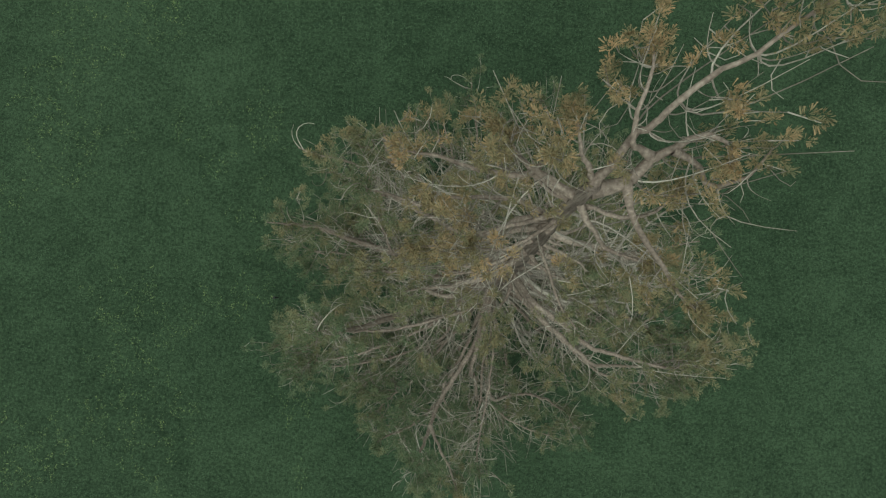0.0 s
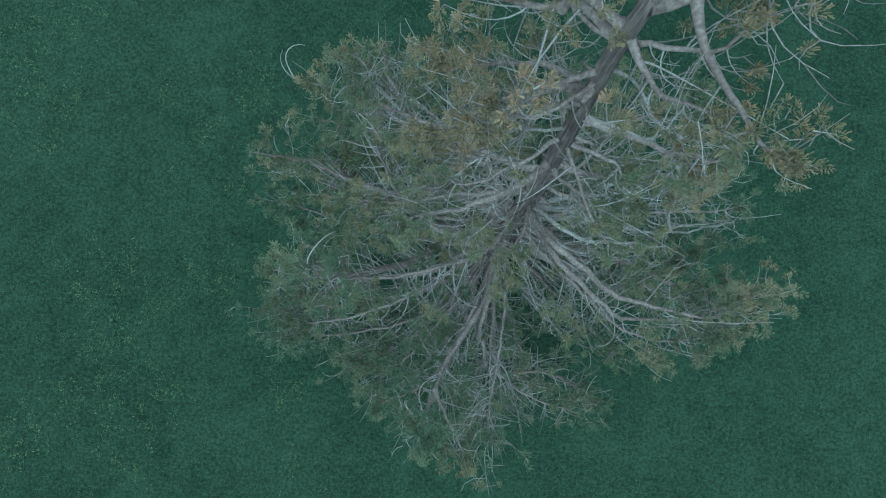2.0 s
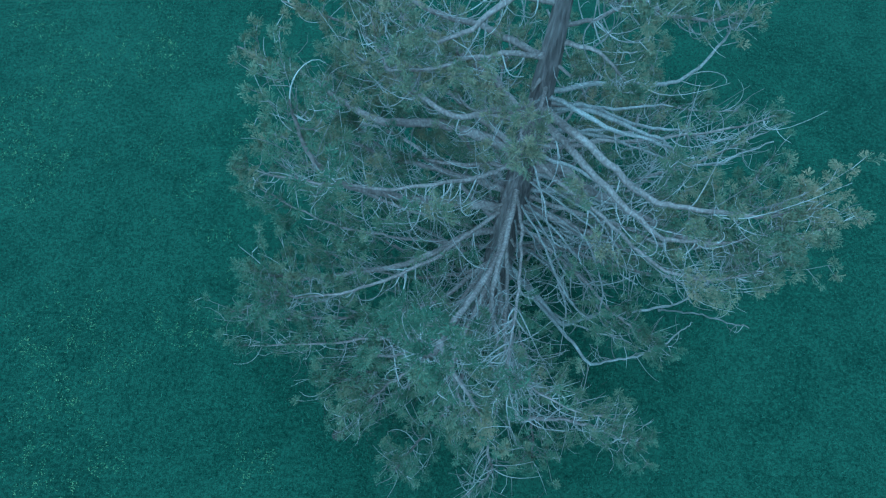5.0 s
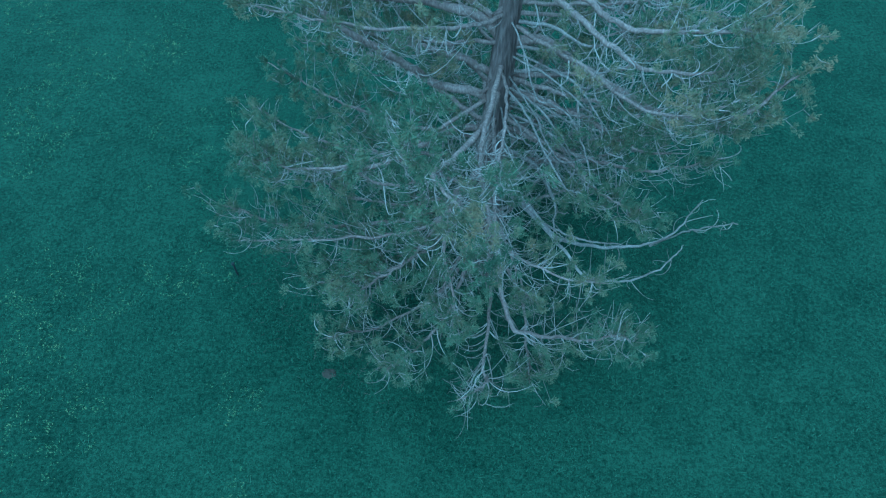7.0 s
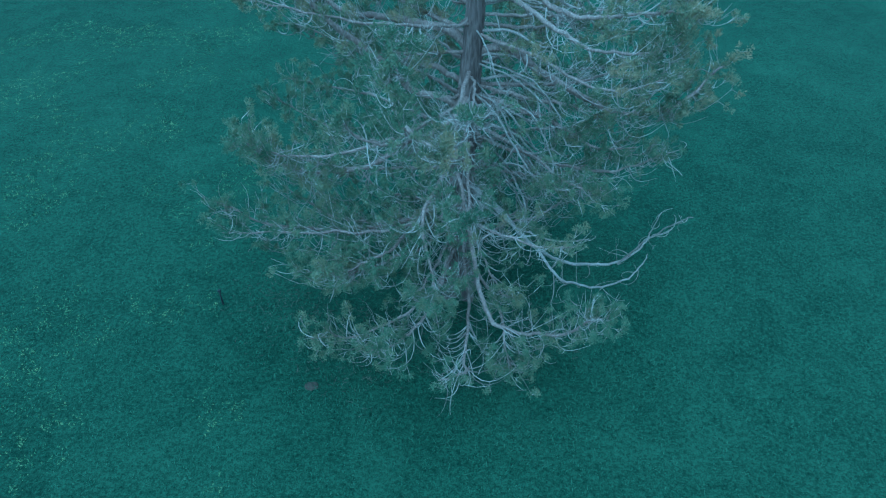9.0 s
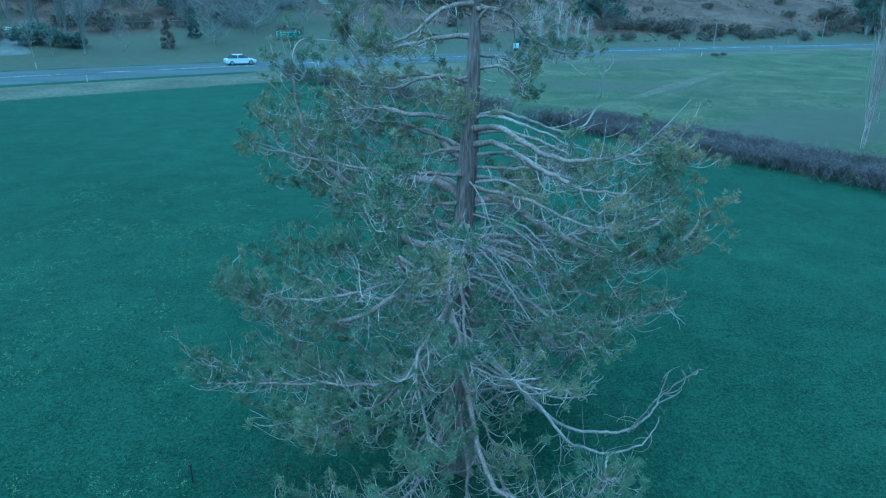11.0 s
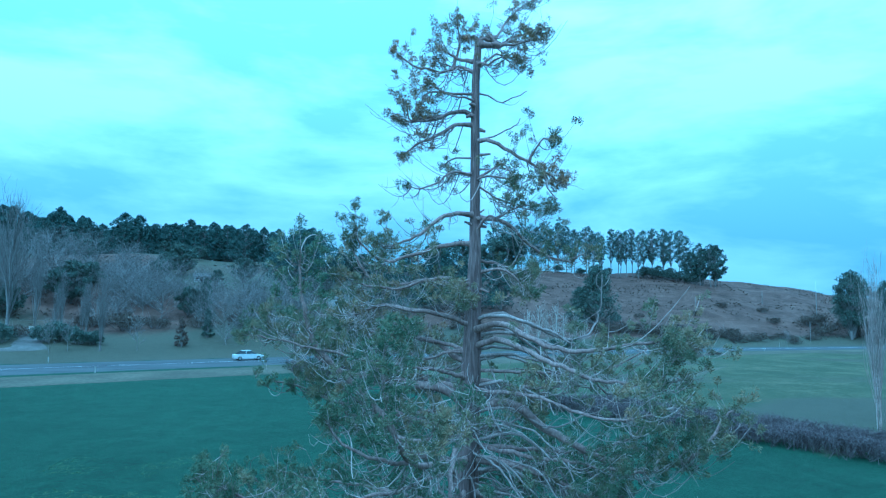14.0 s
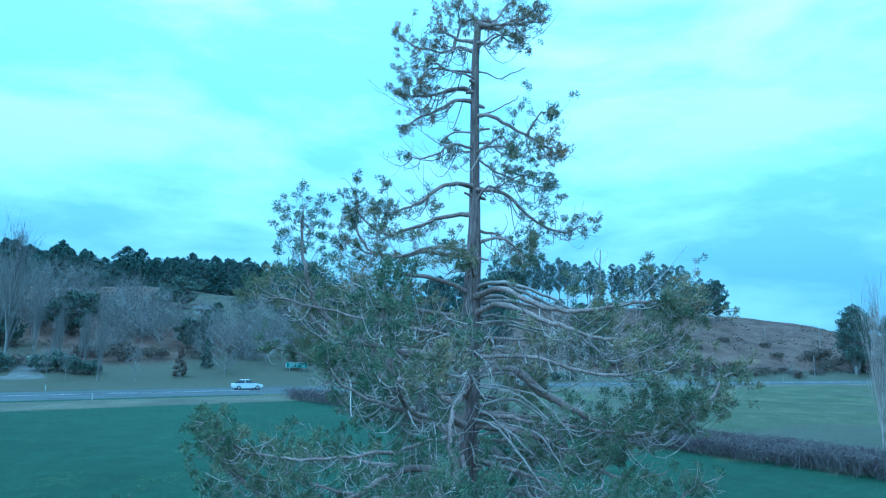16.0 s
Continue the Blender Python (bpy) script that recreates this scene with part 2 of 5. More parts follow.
    col = mix_of(edge(parts.outputs["Green"]), col, dry)
    col = mix_of(edge(parts.outputs["Red"]), col, heath)
    col = mix_of(edge(cover.outputs["Alpha"]), bare, col)
    l.new(col, b.inputs["Base Color"])
    bp = n.new("ShaderNodeBump")
    bp.inputs["Strength"].default_value, bp.inputs["Distance"].default_value = 0.7, 0.08
    l.new(calc("ADD", tuft, calc("MULTIPLY", fleck, 0.5)), bp.inputs["Height"])
    l.new(bp.outputs["Normal"], b.inputs["Normal"])
    return m


PASTURE = ground_material()


# ---- mesh building ----
def mesh_of(name, verts, quads, tris, material, smooth=False):
    """A mesh from arrays of places, four-sided and three-sided faces."""
    me = bpy.data.meshes.new(name)
    verts = np.asarray(verts, dtype=np.float32).reshape(-1, 3)
    quads = np.asarray(quads, dtype=np.int32).reshape(-1, 4)
    tris = np.asarray(tris, dtype=np.int32).reshape(-1, 3)
    me.vertices.add(len(verts))
    me.vertices.foreach_set("co", verts.ravel())
    me.loops.add(quads.size + tris.size)
    me.loops.foreach_set("vertex_index", np.concatenate((quads.ravel(), tris.ravel())).astype(np.int32))
    starts = np.concatenate((np.arange(len(quads)) * 4, quads.size + np.arange(len(tris)) * 3)).astype(np.int32)
    me.polygons.add(len(starts))
    me.polygons.foreach_set("loop_start", starts)
    if smooth:
        me.polygons.foreach_set("use_smooth", np.ones(len(starts), dtype=bool))
    me.update(calc_edges=True)
    me.materials.append(material)
    return me


class Heap:
    """Gathers the faces of one mesh."""

    def __init__(self):
        self.v, self.q, self.t, self.n = [], [], [], 0

    def add(self, v, q=None, t=None):
        v = np.asarray(v, dtype=np.float64).reshape(-1, 3)
        if q is not None and len(q):
            self.q.append(np.asarray(q).reshape(-1, 4) + self.n)
        if t is not None and len(t):
            self.t.append(np.asarray(t).reshape(-1, 3) + self.n)
        self.v.append(v)
        self.n += len(v)

    def mesh(self, name, material, smooth=False):
        q = np.concatenate(self.q) if self.q else np.zeros((0, 4), int)
        t = np.concatenate(self.t) if self.t else np.zeros((0, 3), int)
        return mesh_of(name, np.concatenate(self.v), q, t, material, smooth)


def unit(a):
    return a / np.maximum(np.linalg.norm(a, axis=-1, keepdims=True), 1e-9)


def tubes(heap, pts, rad, sides):
    """Tapered round rods along curves: pts (N, K, 3), rad (N, K)."""
    pts, rad = np.asarray(pts, float), np.asarray(rad, float)
    count, k = rad.shape
    if not count:
        return
    tan = unit(np.gradient(pts, axis=1))
    chord = pts[:, -1] - pts[:, 0]
    ref = np.cross(chord, np.array([0.03, 0.02, 1.0]))
    weak = np.linalg.norm(ref, axis=1) < 1e-3
    ref[weak] = np.array([1.0, 0, 0])
    ref = unit(ref)[:, None, :]
    n1 = unit(ref - tan * (ref * tan).sum(-1, keepdims=True))
    n2 = np.cross(tan, n1)
    a = np.arange(sides) * 2 * math.pi / sides
    ring = n1[:, :, None, :] * np.cos(a)[None, None, :, None] + n2[:, :, None, :] * np.sin(a)[None, None, :, None]
    v = pts[:, :, None, :] + ring * rad[:, :, None, None]
    i = np.arange(count)[:, None, None] * (k * sides)
    j = np.arange(k - 1)[None, :, None] * sides
    s = np.arange(sides)[None, None, :]
    s2 = (s + 1) % sides
    q = np.stack((i + j + s, i + j + s2, i + j + sides + s2, i + j + sides + s), axis=-1)
    heap.add(v, q=q)


def rods(heap, a, b, ra, rb, sides=3):
    a, b = np.asarray(a, float), np.asarray(b, float)
    ra, rb = np.broadcast_to(ra, len(a)), np.broadcast_to(rb, len(a))
    tubes(heap, np.stack((a, b), axis=1), np.stack((ra, rb), axis=1), sides)


def shoots(heap, a, way, length, rad, rng):
    """Hair-fine shoots, half of them pointed and half of them blunt."""
    a, way = np.asarray(a, float), unit(np.asarray(way, float))
    side = unit(np.cross(way, rng.normal(size=a.shape))) * rad[:, None]
    end = a + way * length[:, None]
    blunt = (rng.uniform(size=len(a)) < 0.6)[:, None]
    foot, tip = np.where(blunt, end, a + way * length[:, None] * 0.15), np.where(blunt, a, end)
    v = np.stack((foot - side, foot + side, tip), axis=1)
    heap.add(v, t=np.arange(len(a) * 3).reshape(-1, 3))


def leaves(heap, at, size, rng, flat=0.0):
    """Small leaf sprays: slim pointed pieces, each facing its own way."""
    n = len(at)
    d1 = unit(rng.normal(size=(n, 3)))
    d2 = unit(np.cross(d1, rng.normal(size=(n, 3)) + np.array([0, 0, flat])))
    d3 = np.cross(d1, d2)
    s = size[:, None]
    v = np.stack((at - d1 * s, at + d2 * s * 0.6 + d3 * s * 0.2, at + d1 * s), axis=1)
    o = np.arange(n)[:, None, None] * 3
    heap.add(v, t=o + np.array([[0, 1, 2]])[None])


def link(name, me, parent=None, label=""):
    ob = new(name, me)
    if parent is not None:
        ob.parent = parent
    if label:
        ob["label"] = label
    return ob


def part(name, bm, material, parent, label=""):
    me = bpy.data.meshes.new(name)
    bm.to_mesh(me)
    bm.free()
    me.materials.append(material)
    return link(name, me, parent, label)


def thing(name, at, label, category, group="", kind="", turn=0.0):
    ob = new(name)
    ob.empty_display_size = 0.2
    ob.matrix_basis = pose(*at, 0, 0, turn)
    return tagged(ob, label, category, group, kind)


def box(bm, lo, hi, bevel=0.0):
    made = bmesh.ops.create_cube(bm, size=1.0)["verts"]
    c, s = [(a + b) / 2 for a, b in zip(lo, hi)], [b - a for a, b in zip(lo, hi)]
    for v in made:
        v.co = Vector((c[0] + v.co.x * s[0], c[1] + v.co.y * s[1], c[2] + v.co.z * s[2]))
    if bevel:
        edges = list({e for v in made for e in v.link_edges})
        bmesh.ops.bevel(bm, geom=edges, offset=bevel, segments=1, affect="EDGES")
    return bm


def boxed(name, lo, hi, material, parent, bevel=0.0, label=""):
    return part(name, box(bmesh.new(), lo, hi, bevel), material, parent, label)


def post(name, height, r0, r1, material, parent, sides=10, label="", at=(0, 0)):
    h = Heap()
    tubes(h, [[(at[0], at[1], -0.15), (at[0], at[1], height * 0.5), (at[0], at[1], height), (at[0], at[1], height + 0.005)]], [[r0, (r0 + r1) / 2, r1, 0.001]], sides)
    return link(name, h.mesh(name, material, True), parent, label)


# ---- the lie of the land ----
def bend(x, a, b, c):
    k = max(-75.0, min(85.0, x))
    return a + b * k + c * k * k + (b + 2 * c * k) * (x - k)


def road_far(x):
    return bend(x, 106.5, 0.43, -0.0011)


def road_near(x):
    return bend(x, 90.0, 0.5, -0.0013)


def verge_edge(x):
    return bend(x, 76.5, 0.56, -0.0012)


def crest(x):
    """Where the hill's top line runs."""
    return bend(x, 238.3, 0.125, -0.0009)


RIDGE = ((-400, 30), (-170, 27), (-120, 25.5), (-87, 25.7), (-61, 24), (-10, 22.5), (46, 23.6), (82, 22.4), (111, 21.7), (125, 20.3), (147, 17.6), (165, 15.6), (260, 8), (420, 6))


def ridge(x):
    if x <= RIDGE[0][0]:
        return RIDGE[0][1]
    for (a, p), (b, q) in zip(RIDGE, RIDGE[1:]):
        if x <= b:
            u = (x - a) / (b - a)
            return p + (q - p) * u * u * (3 - 2 * u)
    return RIDGE[-1][1]


def height(x, y):
    s = y - road_far(x) - 4.0
    if s <= 0:
        return 0.0
    far = max(90.0, crest(x) - road_far(x) - 4.0)
    u = min(1.0, s / far)
    z = ridge(x) * (0.55 * u + 0.45 * u * u * (3 - 2 * u))
    if s > far + 15:
        z -= min(18.0, (s - far - 15) * 0.06)
    d2 = ((x + 70) / 260.0) ** 2 + ((y - 900) / 330.0) ** 2
    return z + 62.0 * math.exp(-d2 * 1.6) * min(1, max(0, (y - 330) / 200.0))


def site(x, y):
    """From the hill's own grid, drawn along a straight road, to the land: turned a little, and stretched between road and crest."""
    dx, dy = x + 0.3, y + 11.1
    way, reach = math.degrees(math.atan2(dx, dy)), math.hypot(dx, dy)
    old_road, old_crest = 0.0, 0.0
    for i in range(4):
        k = -0.3 + old_road * math.sin(radians(way))
        old_road = (bend(k, 101.0, 0.16, -0.0009) + 11.1) / math.cos(radians(way))
        k = -0.3 + old_crest * math.sin(radians(way))
        old_crest = (bend(k, 240.0, 0.16, -0.0009) + 11.1) / math.cos(radians(way))
    to = way + 3.6 - 0.02 * way
    c, s_ = math.cos(radians(to)), math.sin(radians(to))
    new_road, new_crest = 90.0, 240.0
    for i in range(6):
        new_road = (road_far(-1.15 + new_road * s_) + 11.85) / c
        new_crest = (crest(-1.15 + new_crest * s_) + 11.85) / c
    if reach < old_road:
        r = reach * new_road / old_road
    elif reach < old_crest:
        r = new_road + (reach - old_road) * (new_crest - new_road) / (old_crest - old_road)
    else:
        r = new_crest + reach - old_crest
    return -1.15 + r * s_, -11.85 + r * c


def hedge_line(y):
    """Where the hedge stands, from the road to past the camera's side."""
    if y > 39:
        return 10.6 - (y - 39) * 0.83
    return 10.6 + (39 - y) * 0.74


def build_ground():
    xs = np.concatenate((np.linspace(-2200, -240, 12), np.arange(-220, 221, 4.0), np.linspace(240, 2200, 12)))
    ys = np.concatenate((np.linspace(-1500, -40, 8), np.arange(-30, 291, 4.0), np.linspace(310, 1500, 30), np.array([1900, 2500, 3400])))
    v, cover = [], []
    for y in ys:
        for x in xs:
            z = height(x, y)
            rough = noise.noise((x * 0.03, y * 0.03, 4.0))
            if y > road_far(x) + 14:
                z += rough * 1.3 + noise.noise((x * 0.11, y * 0.11, 1.0)) * 0.35
            v.append((x, y, z))
            up = y - road_far(x)
            heath = min(1, max(0, (up - (24 if x < 15 else 11)) / 10)) * min(1, max(0, (x - 5 + rough * 30) / 14))
            if x < 5:
                heath = min(1, max(0, (up - 12) / 25)) * (0.5 + 0.9 * noise.noise((x * 0.025 + 7, y * 0.025, 2.0)))
            other = 1.0 if (x > hedge_line(y) + 1.0 and up < 0) else 0.0
            dry = 1.0 if up > 0 else other * max(0.0, 0.3 + 1.2 * noise.noise((x * 0.04, y * 0.07, 3.0)))
            cover.append((heath, dry, other, 1.0))
    nx = len(xs)
    q = [(j * nx + i, j * nx + i + 1, (j + 1) * nx + i + 1, (j + 1) * nx + i) for j in range(len(ys) - 1) for i in range(nx - 1)]
    me = mesh_of("ground", v, q, [], PASTURE, True)
    att = me.color_attributes.new("cover", "FLOAT_COLOR", "POINT")
    att.data.foreach_set("color", np.asarray(cover, dtype=np.float32).ravel())
    tagged(link("ground", me), "lush green winter pasture rising to a brown heath hill", "ground", kind="structure")


def strip(name, near, far, z, x0, x1, material, label, category, rows=4):
    n = int((x1 - x0) / 3)
    v, q = [], []
    for i in range(n + 1):
        x = x0 + (x1 - x0) * i / n
        for j in range(rows + 1):
            u = j / rows
            y = near(x) * (1 - u) + far(x) * u
            edge = -0.12 if j in (0, rows) else z
            v.append((x, y + noise.noise((x * 0.2, j * 3.0, 2)) * (0.5 if material is not ROAD else 0.05), height(x, y) + edge))
    w = rows + 1
    for i in range(n):
        for j in range(rows):
            q.append((i * w + j, (i + 1) * w + j, (i + 1) * w + j + 1, i * w + j + 1))
    return tagged(link(name, mesh_of(name, v, q, [], material, True)), label, category, kind="structure")


build_ground()
strip("verge", verge_edge, lambda x: road_near(x) + 0.4, 0.06, -300, 320, STRAW, "strip of pale dry grass beside the road", "verge", 6)
strip("road", road_near, road_far, 0.1, -320, 340, ROAD, "wide grey asphalt country road", "road", 8)
strip("road_line", lambda x: road_near(x) * 0.5 + road_far(x) * 0.5 - 0.08, lambda x: road_near(x) * 0.5 + road_far(x) * 0.5 + 0.08, 0.112, -320, 340, WHITE, "worn white centre line on the road", "road marking", 2)
strip("edge_line", lambda x: road_near(x) + 2.4, lambda x: road_near(x) + 2.54, 0.112, -320, 340, FADED, "worn white edge line on the road", "road marking", 2)


# ---- the great tree ----
RNG = np.random.default_rng(7)
AXIS = ((-0.2, 0.0, -0.3, 0.54), (-0.2, 0.0, 0.15, 0.43), (-0.21, 0.0, 0.8, 0.35), (-0.22, 0.0, 2.2, 0.29), (-0.2, 0.05, 4.0, 0.245), (-0.14, 0.1, 5.3, 0.225), (-0.09, 0.18, 6.2, 0.185),
        (-0.04, 0.26, 7.2, 0.158), (0.01, 0.36, 8.3, 0.128), (0.03, 0.44, 9.3, 0.108), (0.035, 0.5, 10.3, 0.095), (0.035, 0.57, 11.3, 0.085), (0.04, 0.64, 12.3, 0.075), (0.1, 0.7, 13.25, 0.064))


def axis_at(z):
    for a, b in zip(AXIS, AXIS[1:]):
        if z <= b[2]:
            u = (z - a[2]) / (b[2] - a[2])
            return np.array([a[i] + (b[i] - a[i]) * u for i in range(4)])
    return np.array(AXIS[-1])


def spline(ctrl, n):
    """A smooth curve of n places through the control places."""
    c = np.asarray(ctrl, float)
    c = np.vstack((2 * c[0] - c[1], c, 2 * c[-1] - c[-2]))
    t = np.linspace(0, len(c) - 3 - 1e-6, n)
    i = t.astype(int)
    u = (t - i)[:, None]
    p0, p1, p2, p3 = c[i], c[i + 1], c[i + 2], c[i + 3]
    return 0.5 * (2 * p1 + (p2 - p0) * u + (2 * p0 - 5 * p1 + 4 * p2 - p3) * u ** 2 + (3 * p1 - p0 - 3 * p2 + p3) * u ** 3)


def tufts(heap, at, way, rng, size=1.0, k=96, fine=1.0):
    """Bunches of scaly cord-like shoots that fan out from the ends of twigs."""
    n = len(at)
    if not n:
        return
    way = unit(way)
    out = rng.normal(size=(n, k, 3))
    out = unit(out - way[:, None, :] * (out * way[:, None, :]).sum(-1, keepdims=True))
    along = rng.uniform(0, 1, (n, k, 1))
    fan = unit(way[:, None, :] * (0.35 + 0.9 * along ** 2) + out * (1.05 - 0.45 * along))
    big = rng.uniform(0.75, 1.25, (n, 1, 1)) * size
    start = at[:, None, :] + way[:, None, :] * (along - 0.55) * 0.12 * big + out * 0.012
    length = (rng.uniform(0.055, 0.11, (n, k, 1)) * (1.1 - 0.3 * along) * big).ravel()
    shoots(heap, start.reshape(-1, 3), fan.reshape(-1, 3), length, (0.0014 + length * 0.04) * fine, rng)


def whips(heap, base, way, length, rad, rng, up=0.5):
    """Thin curling twigs: each heading swings round evenly towards a side of its own."""
    n, k = len(base), 9
    if not n:
        return
    way = unit(way)
    to = rng.normal(size=(n, 3)) + np.array([0, 0, up])
    to = unit(to - way * (to * way).sum(-1, keepdims=True))
    turn = (rng.uniform(1.0, 3.0, (n, 1)) * np.linspace(0, 1, k)[None] ** 1.3)[..., None]
    sway = np.cross(way, to)[:, None] * (rng.normal(0, 0.3, (n, 1)) * np.sin(np.linspace(0, 5, k)[None] + rng.uniform(0, 6, (n, 1))))[..., None]
    head = unit(way[:, None] * np.cos(turn) + to[:, None] * np.sin(turn) + sway)
    p = base[:, None] + np.concatenate((np.zeros((n, 1, 3)), np.cumsum(head[:, :-1], axis=1)), axis=1) * (length / (k - 1))[:, None, None]
    tubes(heap, p, rad[:, None] * np.linspace(1, 0.3, k)[None], 4)


def limb(tree, r0, *ctrl, leaf=1.0, dead=0.31, start=0.16, name="limb", fork=False):
    """A limb of the tree through its control places, with curling side twigs and foliage towards its end."""
    seed = int(abs(sum(c[0] * 131 + c[1] * 57 + c[2] * 911 for c in ctrl)) * 100) % 1000003
    rng = np.random.default_rng(seed)
    z0 = ctrl[0][2]
    root = axis_at(z0)
    if not fork:
        ctrl = [(root[0], root[1], z0 - 0.04)] + list(ctrl[1:])
    rough = np.linalg.norm(np.diff(np.asarray(ctrl), axis=0), axis=1).sum()
    n = max(10, int(rough * 9))
    p = spline(ctrl, n)
    u = np.linspace(0, 1, n)
    wob = np.cumsum(rng.normal(size=(n, 3)), axis=0) * 0.015
    wob -= wob[0] + (wob[-1] - wob[0]) * u[:, None]
    p = p + wob
    r = r0 * 0.52 * (1 - u) ** 0.75 + 0.009
    r[0] *= 1.5
    r[1] *= 1.18
    sprays = ((3, 0.35), (4, 0.6), (5, 0.85), (5, 0.5), (6, 1), (6, 0.9)) if z0 < 9.2 else ((3, 0.3), (4, 0.5), (5, 0.6), (6, 1), (6, 0.6))
    wood, fine, green = Heap(), Heap(), Heap()
    tubes(wood, p[None], r[None], 8)
    tan = unit(np.gradient(p, axis=0))
    # side twigs
    high = z0 > 9.2
    if high and leaf > 0:
        start, dead = max(start, 0.3), 0.4
    count = int(rough * ((10.5 if high else 9.5) if leaf > 0 else 0.7))
    many = int(rough * (1.6 if high else 2.8 if leaf > 0 else 1.4))
    s = rng.uniform(0.25, 1.0, many)
    i = np.clip((s * (n - 1)).astype(int), 0, n - 1)
    whips(fine, p[i], tan[i] * 0.5 + rng.normal(size=(many, 3)) * np.array([0.8, 0.8, 0.5]), rng.uniform(0.25, 0.95, many) * (0.75 if high else 1.0), rng.uniform(0.006, 0.0125, many) * (0.7 if high else 1.0), rng)
    if count:
        s = start * 0.6 + (1 - start * 0.6) * rng.uniform(0, 1, count) ** 0.8 * 0.995
        i = np.clip((s * (n - 1)).astype(int), 0, n - 1)
        base, t = p[i], tan[i]
        side = unit(np.cross(t, np.array([0, 0, 1.0])) + 1e-6) * np.where(rng.uniform(size=count) < 0.5, 1, -1)[:, None]
        lift = rng.normal(-0.15, 0.45, count)[:, None]
        spread = unit(side + np.array([0, 0, 1.0]) * lift)
        lean = rng.uniform(0.2, 0.95, count)[:, None]
        d = unit(spread + t * lean)
        length = rng.uniform(0.3, 1.0, count) * (1.15 - 0.85 * s) * min(1.25, 0.6 + rough * 0.17)
        leafy = rng.uniform(size=count) < np.clip((s - start) / (1 - start) * 1.2 + 0.5, 0, 1 - dead * 1.1) * min(1, leaf)
        length = np.minimum(np.where(leafy, length, length * rng.uniform(0.8, 1.6, count)), np.where(s > 0.7, 0.42, 0.8))
        k = 7
        w = np.linspace(0, 1, k)[None, :, None]
        drop = rng.uniform(0.15, 0.6, count)[:, None, None]
        rise = rng.uniform(0.25, 1.0, count)[:, None, None]
        bow = rng.uniform(0.25, 1.15, (count, 1, 1)) * np.where(rng.uniform(size=(count, 1, 1)) < 0.5, 1, -1)
        curve = base[:, None, :] + length[:, None, None] * (
            d[:, None, :] * w + t[:, None, :] * 0.35 * w ** 2 + np.array([0, 0, 1.0]) * (rise * w ** 2.6 - drop * np.sin(w * math.pi * 0.9))
            + np.cross(d, np.array([0, 0, 1.0]))[:, None, :] * bow * w * w)
        rr = (0.006 + 0.0075 * length)[:, None] * np.linspace(1, 0.28, k)[None]
        tubes(fine, curve, rr, 4)
        # twiglets and their foliage on the leafy ones; a few bare twiglets on the rest
        tips, ways = [], []
        for at_w, spray in sprays:
            pick = leafy & (rng.uniform(size=count) < leaf * spray * np.clip(length / 0.42, 0.4, 1.0))
            if not pick.any():
                continue
            c0 = curve[pick, at_w]
            axis = unit(curve[pick, at_w] - curve[pick, at_w - 1])
            go = unit(axis * 0.7 + rng.normal(size=(len(c0), 3)) * 0.55 + np.array([0, 0, 0.15]))
            c1 = c0 + go * rng.uniform(0.06, 0.24, (len(c0), 1))
            rods(fine, c0, c1, 0.0065, 0.004)
            tips.append(c1)
            ways.append(unit(go + np.array([0, 0, 0.35])))
        bare = ~leafy
        for at_w in (3, 5):
            pick = bare & (rng.uniform(size=count) < 0.6)
            c0 = curve[pick, at_w]
            go = unit(rng.normal(size=(len(c0), 3)) + np.array([0, 0, -0.2]))
            far = rng.uniform(0.12, 0.42, (len(c0), 1))
            hook = unit(np.cross(go, rng.normal(size=(len(c0), 3))) + np.array([0, 0, 0.5]))
            bend_u = np.array([0, 0.35, 0.7, 1.0])[None, :, None]
            arc = c0[:, None] + far[:, None] * (go[:, None] * np.sin(bend_u * 1.5) + hook[:, None] * 0.8 * bend_u ** 2)
            tubes(fine, arc, np.broadcast_to(np.array([0.0055, 0.0048, 0.004, 0.0022]), (len(c0), 4)), 3)
        if leaf > 0:
            # the end of the limb
            e = rng.integers(max(1, int(n * 0.82)), n, int(4 + 4 * leaf))
            go = unit(tan[e] + rng.normal(size=(len(e), 3)) * 0.6)
            c1 = p[e] + go * rng.uniform(0.05, 0.2, (len(e), 1))
            rods(fine, p[e], c1, 0.006, 0.004)
            tips.append(c1)
            ways.append(unit(go + np.array([0, 0, 0.35])))
        if tips:
            # each tip carries a few small tufts close together
            at, go = np.repeat(np.concatenate(tips), 3, axis=0), np.repeat(np.concatenate(ways), 3, axis=0)
            at = at + rng.normal(0, 0.034, at.shape)
            go = unit(go + rng.normal(0, 0.45, go.shape))
            tufts(green, at, go, rng, 0.62 if high else 0.72, 35, 1.45 if z0 < 3.3 else 1.6)
    ob = link(name, wood.mesh(name, DEAD if name == "dead_limb" else LIMB, True), tree, "bare bleached limb" if name == "dead_limb" else "")
    if fine.n:
        tagged(link("twig_spray", fine.mesh("twig_spray", TWIG, True), ob, "pale grey curling twigs"), kind="stuff")
    if green.n:
        tagged(link("foliage", green.mesh("foliage", AMBER if z0 > 10.7 else BRONZE if z0 > 5.7 else NEEDLE), ob, "bronze-tipped scaly foliage" if z0 > 5.7 else "olive green scaly foliage"), kind="stuff")
    return ob


